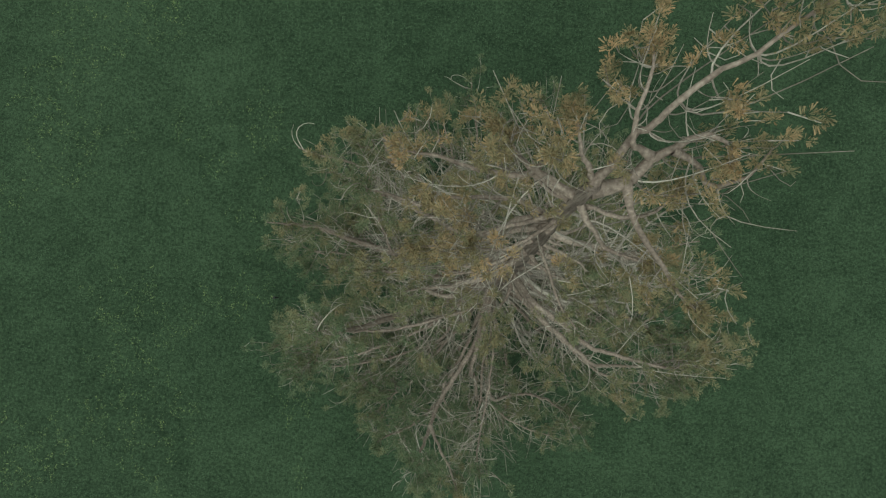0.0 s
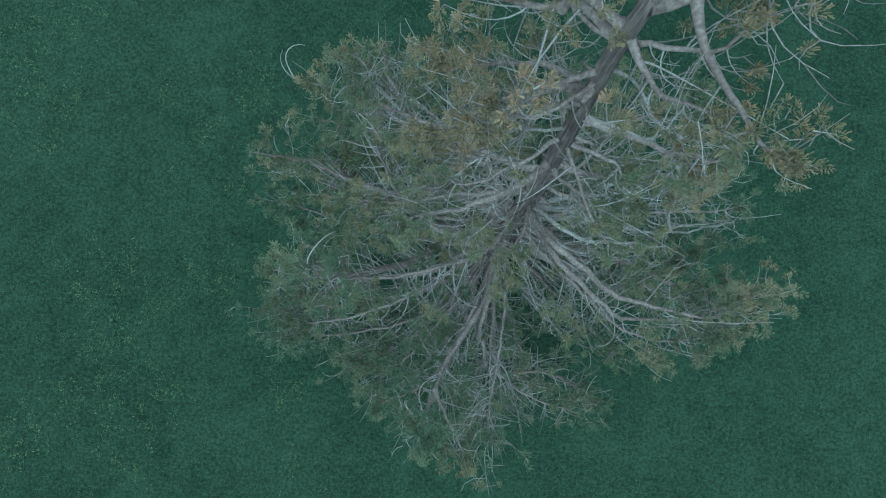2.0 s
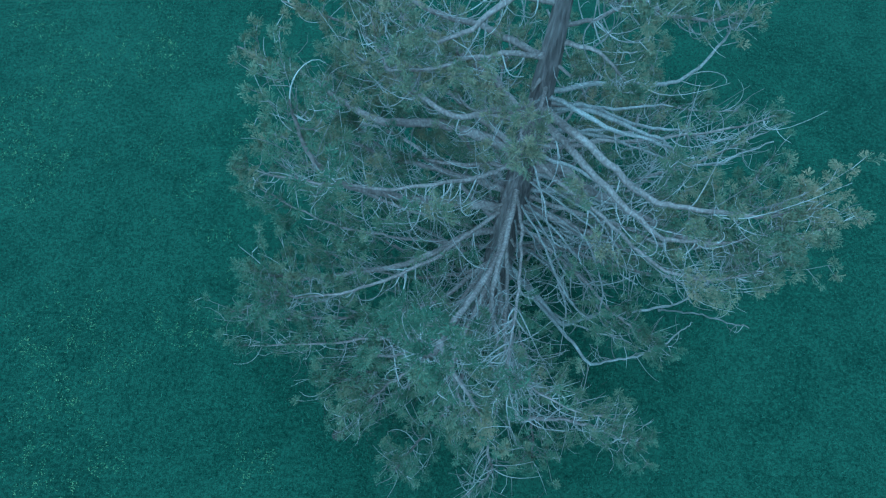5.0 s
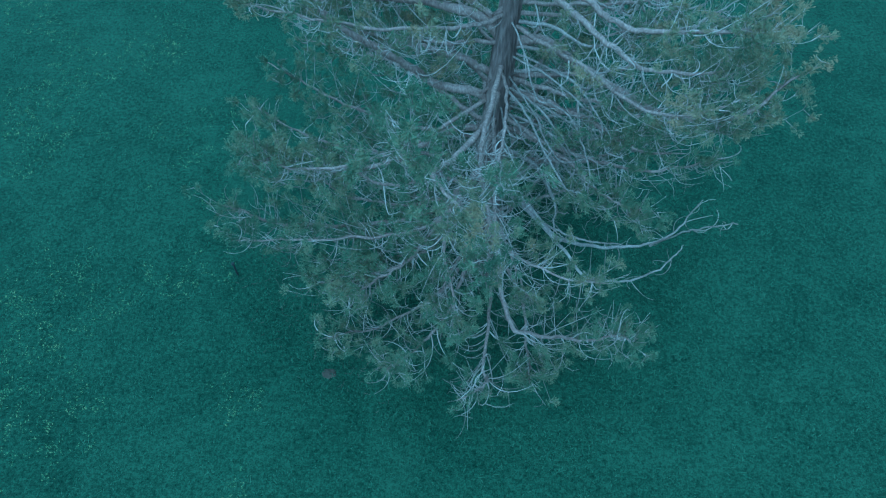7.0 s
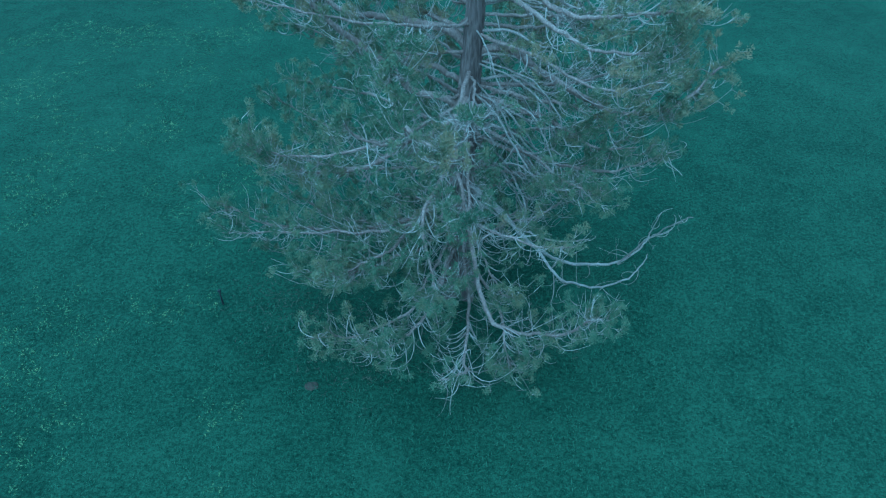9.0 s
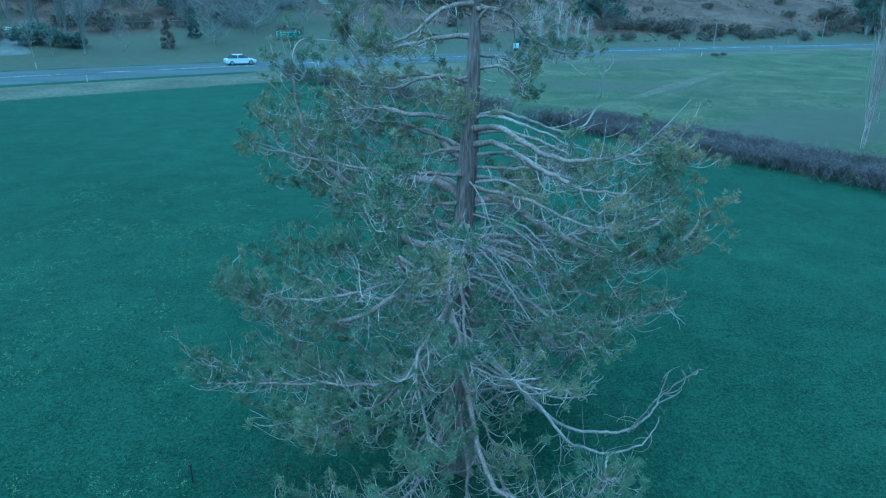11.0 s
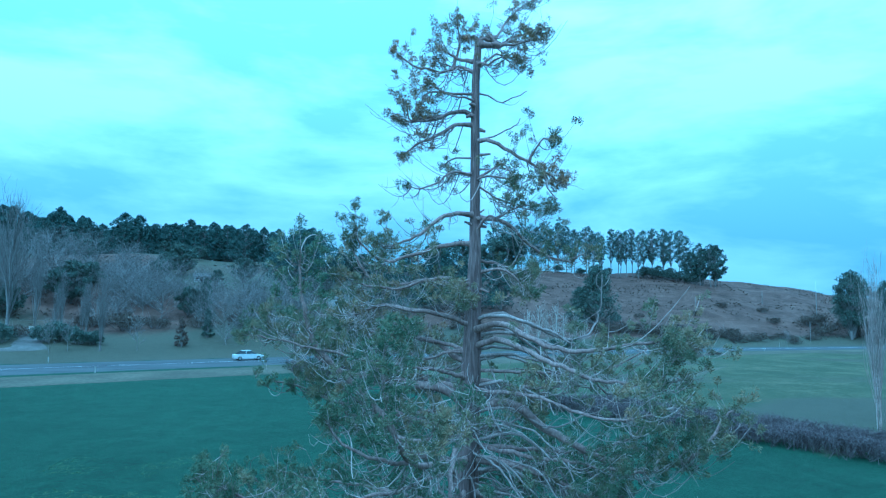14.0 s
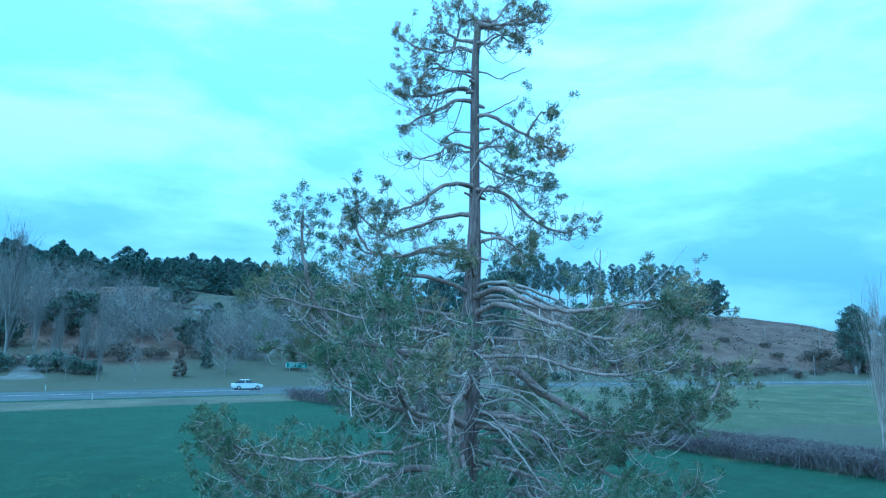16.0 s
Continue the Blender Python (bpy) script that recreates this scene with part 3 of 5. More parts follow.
def build_tree():
    tree = thing("sequoia_tree", (0, 0, 0), "tall open-crowned sequoia with pale limbs, bronze-green tufts and broken top", "tree")
    # trunk: furrowed and buttressed
    sides, rows = 40, 90
    v, q = [], []
    for j in range(rows + 1):
        z = -0.3 + (13.25 + 0.3) * j / rows
        x, y, _, r = axis_at(z)
        for i in range(sides):
            a = 2 * math.pi * i / sides
            f = noise.noise((math.cos(a) * 3.2, math.sin(a) * 3.2, z * 0.35)) * 0.2 + noise.noise((math.cos(a) * 8, math.sin(a) * 8, z * 1.6)) * 0.13
            f += 0.2 * max(0, 1.0 - z) * math.sin(a * 5 + 1.0) if z < 1.0 else 0
            v.append((x + math.cos(a) * r * (1 + f), y + math.sin(a) * r * (1 + f), z))
    for j in range(rows):
        for i in range(sides):
            q.append((j * sides + i, j * sides + (i + 1) % sides, (j + 1) * sides + (i + 1) % sides, (j + 1) * sides + i))
    v.append((0.1, 0.7, 13.3))
    t = [(rows * sides + i, rows * sides + (i + 1) % sides, len(v) - 1) for i in range(sides)]
    link("trunk", mesh_of("trunk", v, q, t, BARK, True), tree, "reddish brown furrowed trunk")

    # short broken stubs where limbs were lost
    for i in range(34):
        z = RNG.uniform(1.6, 12.2)
        x, y, _, r = axis_at(z)
        a = RNG.uniform(0, 2 * math.pi)
        c, s_ = math.cos(a), math.sin(a)
        long = r + RNG.uniform(0.06, 0.24)
        h = Heap()
        pts = [(x + c * r * 0.6, y + s_ * r * 0.6, z), (x + c * (r + 0.02), y + s_ * (r + 0.02), z + 0.01), (x + c * long, y + s_ * long, z + RNG.uniform(-0.08, 0.06)), (x + c * long, y + s_ * long, z)]
        w = RNG.uniform(0.012, 0.03)
        tubes(h, [pts], [[w * 1.9, w * 1.5, w, 0.002]], 7)
        link("branch_stub", h.mesh("branch_stub", LIMB, True), tree)

    # the broken top and its limbs
    limb(tree, 0.11, (0, 0, 13.2), (0.26, 0.7, 13.2), (0.4, 0.76, 13.2), (0.52, 0.88, 13.25), (0.6, 0.97, 13.3), (0.72, 1.0, 13.4), (0.83, 1.05, 13.5), (1.03, 1.05, 13.55), (1.18, 0.91, 13.5), start=0.4)
    limb(tree, 0.055, (0.4, 0.76, 13.2), (0.48, 0.59, 13.1), (0.58, 0.39, 13.0), (0.72, 0.21, 12.95), (0.84, 0.03, 12.93), (0.98, -0.2, 12.92), (1.12, -0.36, 13.0), start=0.7, fork=True)
    limb(tree, 0.05, (0.57, 0.97, 13.3), (0.43, 1.0, 13.4), (0.33, 1.02, 13.5), (0.36, 1.19, 13.6), (0.43, 1.45, 13.7), (0.45, 1.75, 13.75), start=0.5, fork=True)
    limb(tree, 0.06, (0.1, 0.72, 13.25), (0.25, 0.89, 13.4), (0.37, 1.05, 13.48), (0.48, 1.17, 13.59), (0.58, 1.24, 13.7), (0.75, 1.4, 13.95), (0.92, 1.5, 14.16), (1.17, 1.65, 14.46), (1.58, 1.85, 14.76), start=0.4, leaf=1.2, fork=True)
    limb(tree, 0.045, (0.72, 1.0, 13.4), (0.9, 0.95, 13.35), (1.1, 0.75, 13.3), (1.35, 0.8, 13.35), (1.5, 1.0, 13.5), leaf=0.3, fork=True)
    limb(tree, 0.05, (0.1, 0.72, 13.25), (0.05, 0.86, 13.38), (-0.02, 0.99, 13.42), (-0.1, 1.2, 13.5), fork=True)
    limb(tree, 0.07, (0, 0, 12.85), (-0.08, 0.75, 12.85), (-0.22, 0.85, 12.9), (-0.38, 0.89, 13.0), (-0.51, 0.94, 13.1), (-0.7, 1.0, 13.2))
    limb(tree, 0.05, (0, 0, 12.8), (0.15, 0.47, 12.7), (0.27, 0.37, 12.6), (0.36, 0.29, 12.6), (0.55, 0.15, 12.7), (0.8, 0.1, 12.6))
    limb(tree, 0.035, (0, 0, 12.65), (0.25, 0.6, 12.75), (0.5, 0.5, 12.9), (0.75, 0.58, 12.75), (0.95, 0.75, 12.9))
    limb(tree, 0.055, (0, 0, 12.6), (-0.28, 0.85, 12.74), (-0.54, 0.9, 12.59), (-0.89, 0.95, 12.7), (-1.19, 1.0, 12.81), (-1.55, 1.0, 13.08))
    limb(tree, 0.045, (-0.42, 0.87, 12.66), (-0.3, 0.9, 13.03), (-0.25, 0.9, 13.35), (-0.31, 0.9, 13.74), fork=True)
    limb(tree, 0.04, (0, 0, 12.17), (-0.38, 0.5, 12.08), (-0.67, 0.4, 12.08), (-0.95, 0.3, 11.94), (-1.09, 0.3, 11.67))
    limb(tree, 0.075, (0, 0, 11.68), (-0.26, 0.58, 11.74), (-0.55, 0.47, 11.6), (-0.85, 0.39, 11.5), (-1.11, 0.3, 11.46), (-1.56, 0.25, 11.46))
    limb(tree, 0.05, (0, 0, 11.66), (-0.35, 0.75, 11.75), (-0.8, 0.8, 11.65), (-1.25, 0.75, 11.6), (-1.32, 0.75, 11.95), leaf=0.4)
    limb(tree, 0.07, (0, 0, 11.5), (-0.38, 0.49, 11.45), (-0.72, 0.45, 11.21), (-1.11, 0.4, 11.05), (-1.32, 0.35, 10.81))
    limb(tree, 0.016, (0, 0, 12.18), (0.34, 0.55, 12.07), (0.52, 0.38, 11.88), (0.68, 0.18, 11.85), (0.85, 0.14, 11.93), (1.02, 0.3, 12.09), leaf=0, name="dead_limb")
    limb(tree, 0.016, (0, 0, 11.2), (0.4, 0.42, 11.22), (0.62, 0.28, 11.33), (0.8, 0.35, 11.43), (0.91, 0.5, 11.6), leaf=0, name="dead_limb")
    limb(tree, 0.07, (0, 0, 11.2), (0.35, 0.4, 11.12), (0.68, 0.33, 10.9), (1.11, 0.25, 10.67), (1.41, 0.2, 10.46), (1.6, 0.2, 10.3), leaf=1.5, start=0.64)
    limb(tree, 0.03, (1.05, 0.27, 10.7), (1.15, 0.22, 10.95), (1.3, 0.15, 11.08), (1.46, 0.15, 11.1), leaf=1.5, start=0.05, fork=True)
    limb(tree, 0.04, (1.2, 0.23, 10.62), (1.3, 0.05, 10.4), (1.32, -0.25, 10.1), (1.42, -0.42, 9.85), leaf=0, name="dead_limb", fork=True)
    limb(tree, 0.035, (0, 0, 10.42), (0.39, 0.3, 10.5), (0.55, 0.2, 10.58), (0.7, 0.1, 10.36), start=0.1)
    limb(tree, 0.032, (0, 0, 10.52), (-0.38, 0.3, 10.48), (-0.66, 0.2, 10.29), (-1.04, 0.1, 10.09), (-1.29, 0.1, 10.2), leaf=0.35)
    limb(tree, 0.02, (0, 0, 10.82), (-0.31, 0.5, 10.8), (-0.54, 0.5, 10.71), (-0.65, 0.5, 10.59), leaf=0, name="dead_limb")
    limb(tree, 0.07, (0, 0, 9.68), (0.46, 0.3, 9.57), (0.84, 0.32, 9.33), (1.23, 0.42, 9.07), (1.7, 0.5, 8.88), (2.14, 0.5, 8.94), start=0.3)
    limb(tree, 0.035, (0, 0, 9.35), (0.24, 0.2, 9.6), (0.42, 0.1, 9.54), (0.68, 0.0, 9.69), (0.99, -0.1, 9.78), start=0.2)
    limb(tree, 0.075, (0, 0, 9.72), (-0.43, 0.15, 9.62), (-0.76, 0.0, 9.42), (-1.02, -0.1, 9.19), (-1.34, -0.15, 9.06), (-1.74, -0.2, 8.96), start=0.25)
    limb(tree, 0.075, (0, 0, 9.18), (-0.41, 0.55, 9.1), (-0.84, 0.75, 8.98), (-1.29, 1.0, 8.85), (-1.63, 1.1, 8.75), (-1.98, 1.2, 8.93), (-2.22, 1.2, 9.22), (-2.32, 1.2, 9.55), start=0.25)
    limb(tree, 0.06, (0, 0, 8.35), (-0.52, 0.3, 8.41), (-0.85, 0.25, 8.4), (-1.48, 0.2, 8.22), (-2.0, 0.1, 8.3), (-2.41, 0.1, 8.51))
    limb(tree, 0.045, (0, 0, 8.55), (0.38, 0.2, 8.63), (0.64, 0.1, 8.51), (0.95, 0.05, 8.24), start=0.1)
    limb(tree, 0.075, (0, 0, 7.6), (-0.5, 0.0, 7.72), (-1.15, -0.23, 7.8), (-1.6, -0.02, 7.9), (-1.92, 0.26, 7.85), (-2.23, 0.8, 7.75), (-2.32, 1.13, 7.8), (-2.4, 1.5, 8.0), leaf=0.5, start=0.6)
    limb(tree, 0.08, (0, 0, 8.25), (-0.48, 0.55, 8.31), (-0.9, 0.75, 8.38), (-1.45, 1.0, 8.34), (-1.9, 1.2, 8.41), (-2.13, 1.3, 8.59), (-2.37, 1.4, 9.03), (-2.45, 1.4, 9.35), leaf=0.35, start=0.5)

    # the great limbs of the crown
    limb(tree, 0.105, (0, 0, 6.9), (-0.35, 0.54, 6.99), (-0.67, 1.1, 7.21), (-0.98, 1.3, 7.31), (-1.44, 1.55, 7.34), (-1.85, 1.8, 7.36), (-2.1, 2.15, 7.5), (-2.22, 2.4, 7.8), (-2.28, 2.5, 8.2), leaf=0.45, start=0.4)
    limb(tree, 0.16, (0, 0, 6.1), (-0.5, 0.4, 6.35), (-0.95, 0.57, 6.43), (-1.45, 0.68, 6.46), (-2.0, 0.63, 6.57), (-2.38, 0.66, 6.58), (-2.71, 0.74, 6.71), (-2.97, 0.75, 6.91), (-3.3, 0.85, 7.2), (-3.8, 0.9, 7.45), (-4.2, 0.9, 7.8), start=0.55)
    limb(tree, 0.11, (0, 0, 5.5), (-0.57, 0.1, 5.6), (-0.94, 0.1, 5.78), (-1.3, 0.15, 5.93), (-1.75, 0.2, 6.0), (-2.3, 0.32, 6.05), (-2.91, 0.5, 6.23), (-3.7, 0.5, 6.5), start=0.45)
    limb(tree, 0.15, (0, 0, 4.7), (-0.4, 0.0, 5.1), (-0.75, -0.05, 5.28), (-1.08, -0.05, 5.35), (-1.42, -0.25, 5.8), (-1.65, -0.42, 6.15), (-1.99, -0.6, 6.49), (-2.37, -0.72, 6.8), (-2.66, -0.85, 7.2), (-2.83, -0.9, 7.6), (-2.93, -0.9, 8.0), (-3.02, -0.85, 8.5), (-3.05, -0.85, 8.85), leaf=0.95, start=0.55)
    limb(tree, 0.115, (0, 0, 5.2), (-0.32, -0.6, 5.3), (-0.42, -1.05, 5.41), (-0.75, -1.6, 5.48), (-1.1, -2.2, 5.66), (-1.34, -2.7, 6.08), (-1.42, -3.0, 6.55), (-1.5, -3.12, 7.0), (-1.5, -3.2, 7.35), leaf=1.3, start=0.45)
    limb(tree, 0.05, (-1.1, -2.2, 5.66), (-1.5, -2.6, 5.75), (-2.0, -2.9, 6.0), (-2.3, -3.0, 6.4), leaf=1.2, start=0.2, fork=True)
    limb(tree, 0.045, (-1.34, -2.7, 6.08), (-1.1, -3.1, 6.1), (-0.9, -3.5, 6.2), (-0.8, -3.8, 6.5), leaf=1.2, start=0.2, fork=True)
    limb(tree, 0.11, (0, 0, 4.3), (-0.92, -0.26, 4.46), (-1.45, -0.55, 4.41), (-1.97, -0.63, 4.1), (-2.49, -0.73, 3.93), (-2.97, -0.89, 3.98), (-3.35, -1.0, 4.13), (-3.7, -1.17, 4.42), (-4.05, -1.26, 4.68), (-4.38, -1.3, 5.18), start=0.4)
    limb(tree, 0.07, (0, 0, 5.75), (-0.3, -0.8, 5.7), (-0.5, -1.5, 5.35), (-0.57, -1.9, 4.9), (-0.55, -1.98, 4.55), (-0.45, -2.35, 4.45), (-0.39, -2.5, 4.28), (-0.21, -2.6, 4.02), (0.07, -2.75, 3.94), (0.42, -2.94, 3.98), (0.95, -3.15, 3.95), (1.5, -3.3, 4.1), leaf=0.6, start=0.6)
    limb(tree, 0.04, (0, 0, 5.6), (-0.12, -0.6, 5.85), (-0.2, -1.4, 6.0), (-0.35, -2.4, 6.15), (-0.44, -3.2, 6.5), (-0.4, -3.5, 6.75), leaf=0.4, start=0.75)
    limb(tree, 0.04, (0, 0, 7.9), (-0.1, -0.2, 8.0), (-0.35, -0.6, 8.0), (-0.4, -1.0, 8.2), start=0.3)
    limb(tree, 0.055, (0, 0, 7.72), (0.53, 0.38, 7.8), (1.04, 0.58, 7.66), (1.39, 0.67, 7.52), (1.87, 0.8, 7.4), (2.02, 0.85, 7.35), (2.4, 1.12, 7.44), (2.64, 1.29, 7.71), (2.71, 1.3, 8.04), (2.73, 1.3, 8.6), leaf=0, name="dead_limb")
    limb(tree, 0.095, (0, 0, 7.5), (0.39, -0.36, 7.61), (0.66, -0.55, 7.48), (1.03, -0.8, 7.3), (1.27, -0.95, 7.21), (1.57, -1.1, 7.18), (2.02, -1.2, 7.25), (2.46, -1.34, 7.32), (2.8, -1.38, 7.35), (3.2, -1.3, 7.3), (3.65, -1.15, 7.22), start=0.45)
    limb(tree, 0.095, (0, 0, 7.2), (0.32, -0.25, 7.32), (0.58, -0.57, 7.27), (0.9, -0.82, 7.11), (1.21, -1.04, 6.94), (1.46, -1.24, 6.83), (1.85, -1.35, 6.7), (2.4, -1.35, 6.66), (2.9, -1.3, 6.66), (3.3, -1.2, 6.75), start=0.45)
    limb(tree, 0.15, (0, 0, 6.1), (0.45, 0.1, 6.12), (0.88, -0.2, 6.02), (1.31, -0.15, 5.7), (1.66, -0.25, 5.5), (2.2, -0.35, 5.18), (2.53, -0.5, 5.05), (2.95, -0.7, 5.1), (3.4, -0.95, 5.3), (3.72, -1.05, 5.6), (4.05, -0.95, 6.0), (4.45, -0.8, 6.25), start=0.45)
    limb(tree, 0.12, (0, 0, 5.2), (0.47, -0.18, 5.15), (0.84, -0.34, 5.08), (1.25, -0.42, 4.94), (1.7, -0.5, 4.75), (2.3, -0.7, 4.45), (3.1, -0.9, 4.55), start=0.45)
    limb(tree, 0.05, (0, 0, 7.4), (0.6, 0.2, 7.45), (1.1, 0.08, 7.3), (1.4, 0.01, 7.2), (1.83, 0.01, 6.97), (2.14, 0.02, 6.63), (2.48, 0.05, 6.3), (2.83, 0.1, 6.38), (3.11, 0.16, 6.58), (3.5, 0.22, 6.8), leaf=0, name="dead_limb")
    limb(tree, 0.055, (0, 0, 7.7), (0.3, 0.05, 7.75), (0.79, -0.2, 7.7), (1.3, -0.24, 7.48), (1.71, -0.24, 7.26), (2.05, -0.26, 7.02), (2.35, -0.25, 7.05), leaf=0, name="dead_limb")
    limb(tree, 0.05, (0, 0, 7.45), (0.41, 0.21, 7.5), (0.9, 0.25, 7.25), (1.33, 0.29, 7.0), (1.8, 0.38, 6.78), (2.3, 0.46, 6.6), (2.75, 0.4, 6.5), (3.05, 0.4, 6.6), leaf=0, name="dead_limb")
    limb(tree, 0.045, (0, 0, 7.15), (0.5, 0.45, 7.15), (1.18, 0.56, 7.06), (1.6, 0.6, 7.05), (2.0, 0.62, 7.05), leaf=0, name="dead_limb")
    limb(tree, 0.045, (0, 0, 6.95), (0.5, 0.2, 7.0), (1.0, 0.2, 6.85), (1.6, 0.1, 6.65), (2.1, 0.05, 6.45), leaf=0, name="dead_limb")
    limb(tree, 0.085, (0, 0, 3.3), (0.5, -0.75, 3.05), (1.03, -1.15, 2.59), (1.46, -0.91, 1.98), (2.18, -0.44, 1.15), (3.04, -0.25, 0.84), (3.6, -0.14, 0.8), (3.96, -0.1, 1.08), (4.3, 0.1, 1.5), (4.4, 0.05, 2.2), leaf=0, name="dead_limb")
    limb(tree, 0.05, (0, 0, 3.2), (0.8, -1.2, 2.85), (1.56, -1.8, 2.23), (2.12, -1.56, 1.67), (2.68, -1.38, 1.35), (3.39, -1.06, 1.21), (3.84, -0.74, 1.33), (4.0, -0.7, 1.6), leaf=0, name="dead_limb")
    limb(tree, 0.02, (3.6, -0.14, 0.8), (3.9, -0.6, 1.9), (4.2, -1.1, 2.8), (4.41, -1.36, 3.15), leaf=0, name="dead_limb", fork=True)

    # lesser limbs all round
    limb(tree, 0.03, (-0.21, 0.3, 12.6), (-0.29, 0.81, 12.69), (-0.68, 1.24, 13))
    limb(tree, 0.026, (-0.2, 0.26, 12.01), (-0.48, 0.27, 11.95), (-0.82, 0.24, 12.15), start=0.5)
    limb(tree, 0.03, (-0.15, 0.17, 10.39), (0.32, -0.3, 10.28), (0.64, -0.67, 10.08), start=0.25)
    limb(tree, 0.03, (-0.15, 0.18, 10.43), (0.24, 0.55, 10.12), (0.95, 0.93, 9.91), (1.75, 1.31, 9.92))
    limb(tree, 0.03, (-0.15, 0.18, 10.53), (-0.01, 0.88, 10.52), (-0.38, 1.61, 10.72))
    limb(tree, 0.04, (-0.1, 0.09, 8.88), (0.57, 0.67, 8.74), (1.09, 1.25, 8.46), (1.43, 1.96, 8.67))
    limb(tree, 0.06, (-0.03, -0.04, 6.6), (-0.61, -0.32, 6.76), (-1.6, -0.73, 6.91), (-2.87, -0.93, 7.21), (-3.9, -0.84, 7.4), leaf=0.7, start=0.5)
    limb(tree, 0.08, (-0.03, -0.05, 6.4), (-1.18, 1.11, 6.58), (-2.56, 1.97, 6.88), (-3.86, 2.33, 7.27))
    limb(tree, 0.06, (-0.05, -0.01, 7.12), (-0.99, 1.24, 7.31), (-1.97, 1.98, 7.4), (-2.96, 2.43, 7.75), start=0.5)
    limb(tree, 0.06, (0.01, -0.12, 5.05), (-1.54, -0.9, 4.89), (-3.1, -1.56, 4.93), (-4.16, -1.71, 5.29))
    limb(tree, 0.085, (0.07, -0.22, 3.3), (-1.47, -0.81, 2.82), (-3.01, -1.16, 2.97), (-4.24, -1.42, 3.27), (-5.03, -1.51, 3.88))
    limb(tree, 0.07, (0.06, -0.21, 3.5), (-1.41, -1.3, 3.19), (-3.06, -1.85, 3.28), (-4.85, -2.04, 3.53))
    limb(tree, 0.07, (0.09, -0.25, 2.68), (-1.3, -0.04, 2.25), (-2.81, 0.1, 2.13), (-4.22, 0.48, 2.84))
    limb(tree, 0.07, (0.05, -0.18, 4.02), (-1.43, 0.46, 3.8), (-3.13, 0.92, 3.98), (-4.54, 1.4, 4.69))
    limb(tree, 0.07, (0.04, -0.16, 4.33), (-0.64, -1.36, 4.28), (-1.03, -2.23, 3.87), (-0.89, -2.94, 3.05), (-0.86, -3.35, 3), leaf=0.9)
    limb(tree, 0.07, (0.08, -0.24, 2.99), (-1.18, -1.24, 2.57), (-2.54, -2.07, 2.46), (-3.29, -2.57, 2.98))
    limb(tree, 0.07, (0.05, -0.2, 3.71), (-0.9, -1.1, 3.35), (-1.7, -2.1, 3.1), (-2.3, -2.7, 3.15), (-2.75, -3.15, 3.45), leaf=1.2)
    limb(tree, 0.06, (0.02, -0.14, 4.74), (-0.25, -1.56, 4.49), (-0.29, -2.58, 4.35), (-0.47, -3.46, 4.77))
    limb(tree, 0.09, (0, 0, 2.9), (-0.1, -1.3, 2.5), (0.04, -2.75, 1.92), (0.48, -2.83, 1.42), (1.13, -2.84, 1.27), (1.64, -2.89, 1.44), (2.05, -3.1, 1.95), (2.2, -3.4, 2.4), start=0.55)
    limb(tree, 0.06, (0.11, -0.29, 1.96), (-0.16, -1.94, 1.24), (-0.34, -3.36, 1.2), (-0.36, -3.84, 1.57), (-0.88, -4.32, 1.88), leaf=0.5)
    limb(tree, 0.07, (0.1, -0.27, 2.37), (-0.79, -2, 1.75), (-1.56, -3.2, 1.65), (-2.13, -3.96, 2.27))
    limb(tree, 0.06, (0.12, -0.31, 1.65), (-1.03, -1.33, 0.92), (-2.29, -2.21, 0.86), (-3.36, -2.86, 1.43))
    limb(tree, 0.06, (0.12, -0.32, 1.44), (0.58, -1.59, 0.73), (0.62, -2.81, 0.64), (0.55, -3.69, 1.16))
    limb(tree, 0.06, (-0.03, -0.04, 6.5), (0.94, -0.78, 6.36), (2.11, -1.74, 6.12), (3.22, -1.65, 6.44), leaf=0.6, start=0.45)
    limb(tree, 0.05, (-0.04, -0.02, 6.81), (1.09, 0.24, 6.71), (2.31, 0.41, 6.72), (3.36, 0.41, 7.15), leaf=0.25)
    limb(tree, 0.08, (0, -0.1, 5.47), (1.15, 0.36, 5.27), (2.58, 0.73, 5.28), (3.89, 1.03, 5.91), leaf=0.6, start=0.35)
    limb(tree, 0.06, (0.02, -0.14, 4.74), (0.95, -0.9, 4.45), (1.7, -1.6, 4.15), (2.3, -2.0, 4.3))
    limb(tree, 0.07, (0.03, -0.16, 4.43), (1.35, -0.42, 4.03), (2.75, -0.67, 3.84), (3.8, -0.87, 4.38), leaf=0.6, start=0.35)
    limb(tree, 0.06, (0.05, -0.2, 3.71), (1.3, 0.15, 3.2), (2.34, 0.52, 3.05), (3.56, 0.92, 3.63))
    limb(tree, 0.035, (0.08, -0.24, 2.99), (0.9, -1.0, 2.6), (1.7, -1.3, 2.5), (2.3, -1.6, 2.8), leaf=0, name="dead_limb")
    limb(tree, 0.055, (0, 0, 2.6), (-0.6, -1.0, 2.2), (-1.1, -2.0, 2.0), (-1.3, -2.8, 2.4))
    limb(tree, 0.045, (0, 0, 2.2), (0.3, -0.9, 1.7), (0.5, -1.8, 1.6), (0.7, -2.4, 2.0))
    limb(tree, 0.05, (0, 0, 2.4), (-1.0, -0.6, 1.9), (-2.0, -1.1, 1.7), (-2.7, -1.5, 2.0))

    # the far side of the crown, and low sweeping limbs all round
    turn = 0.0
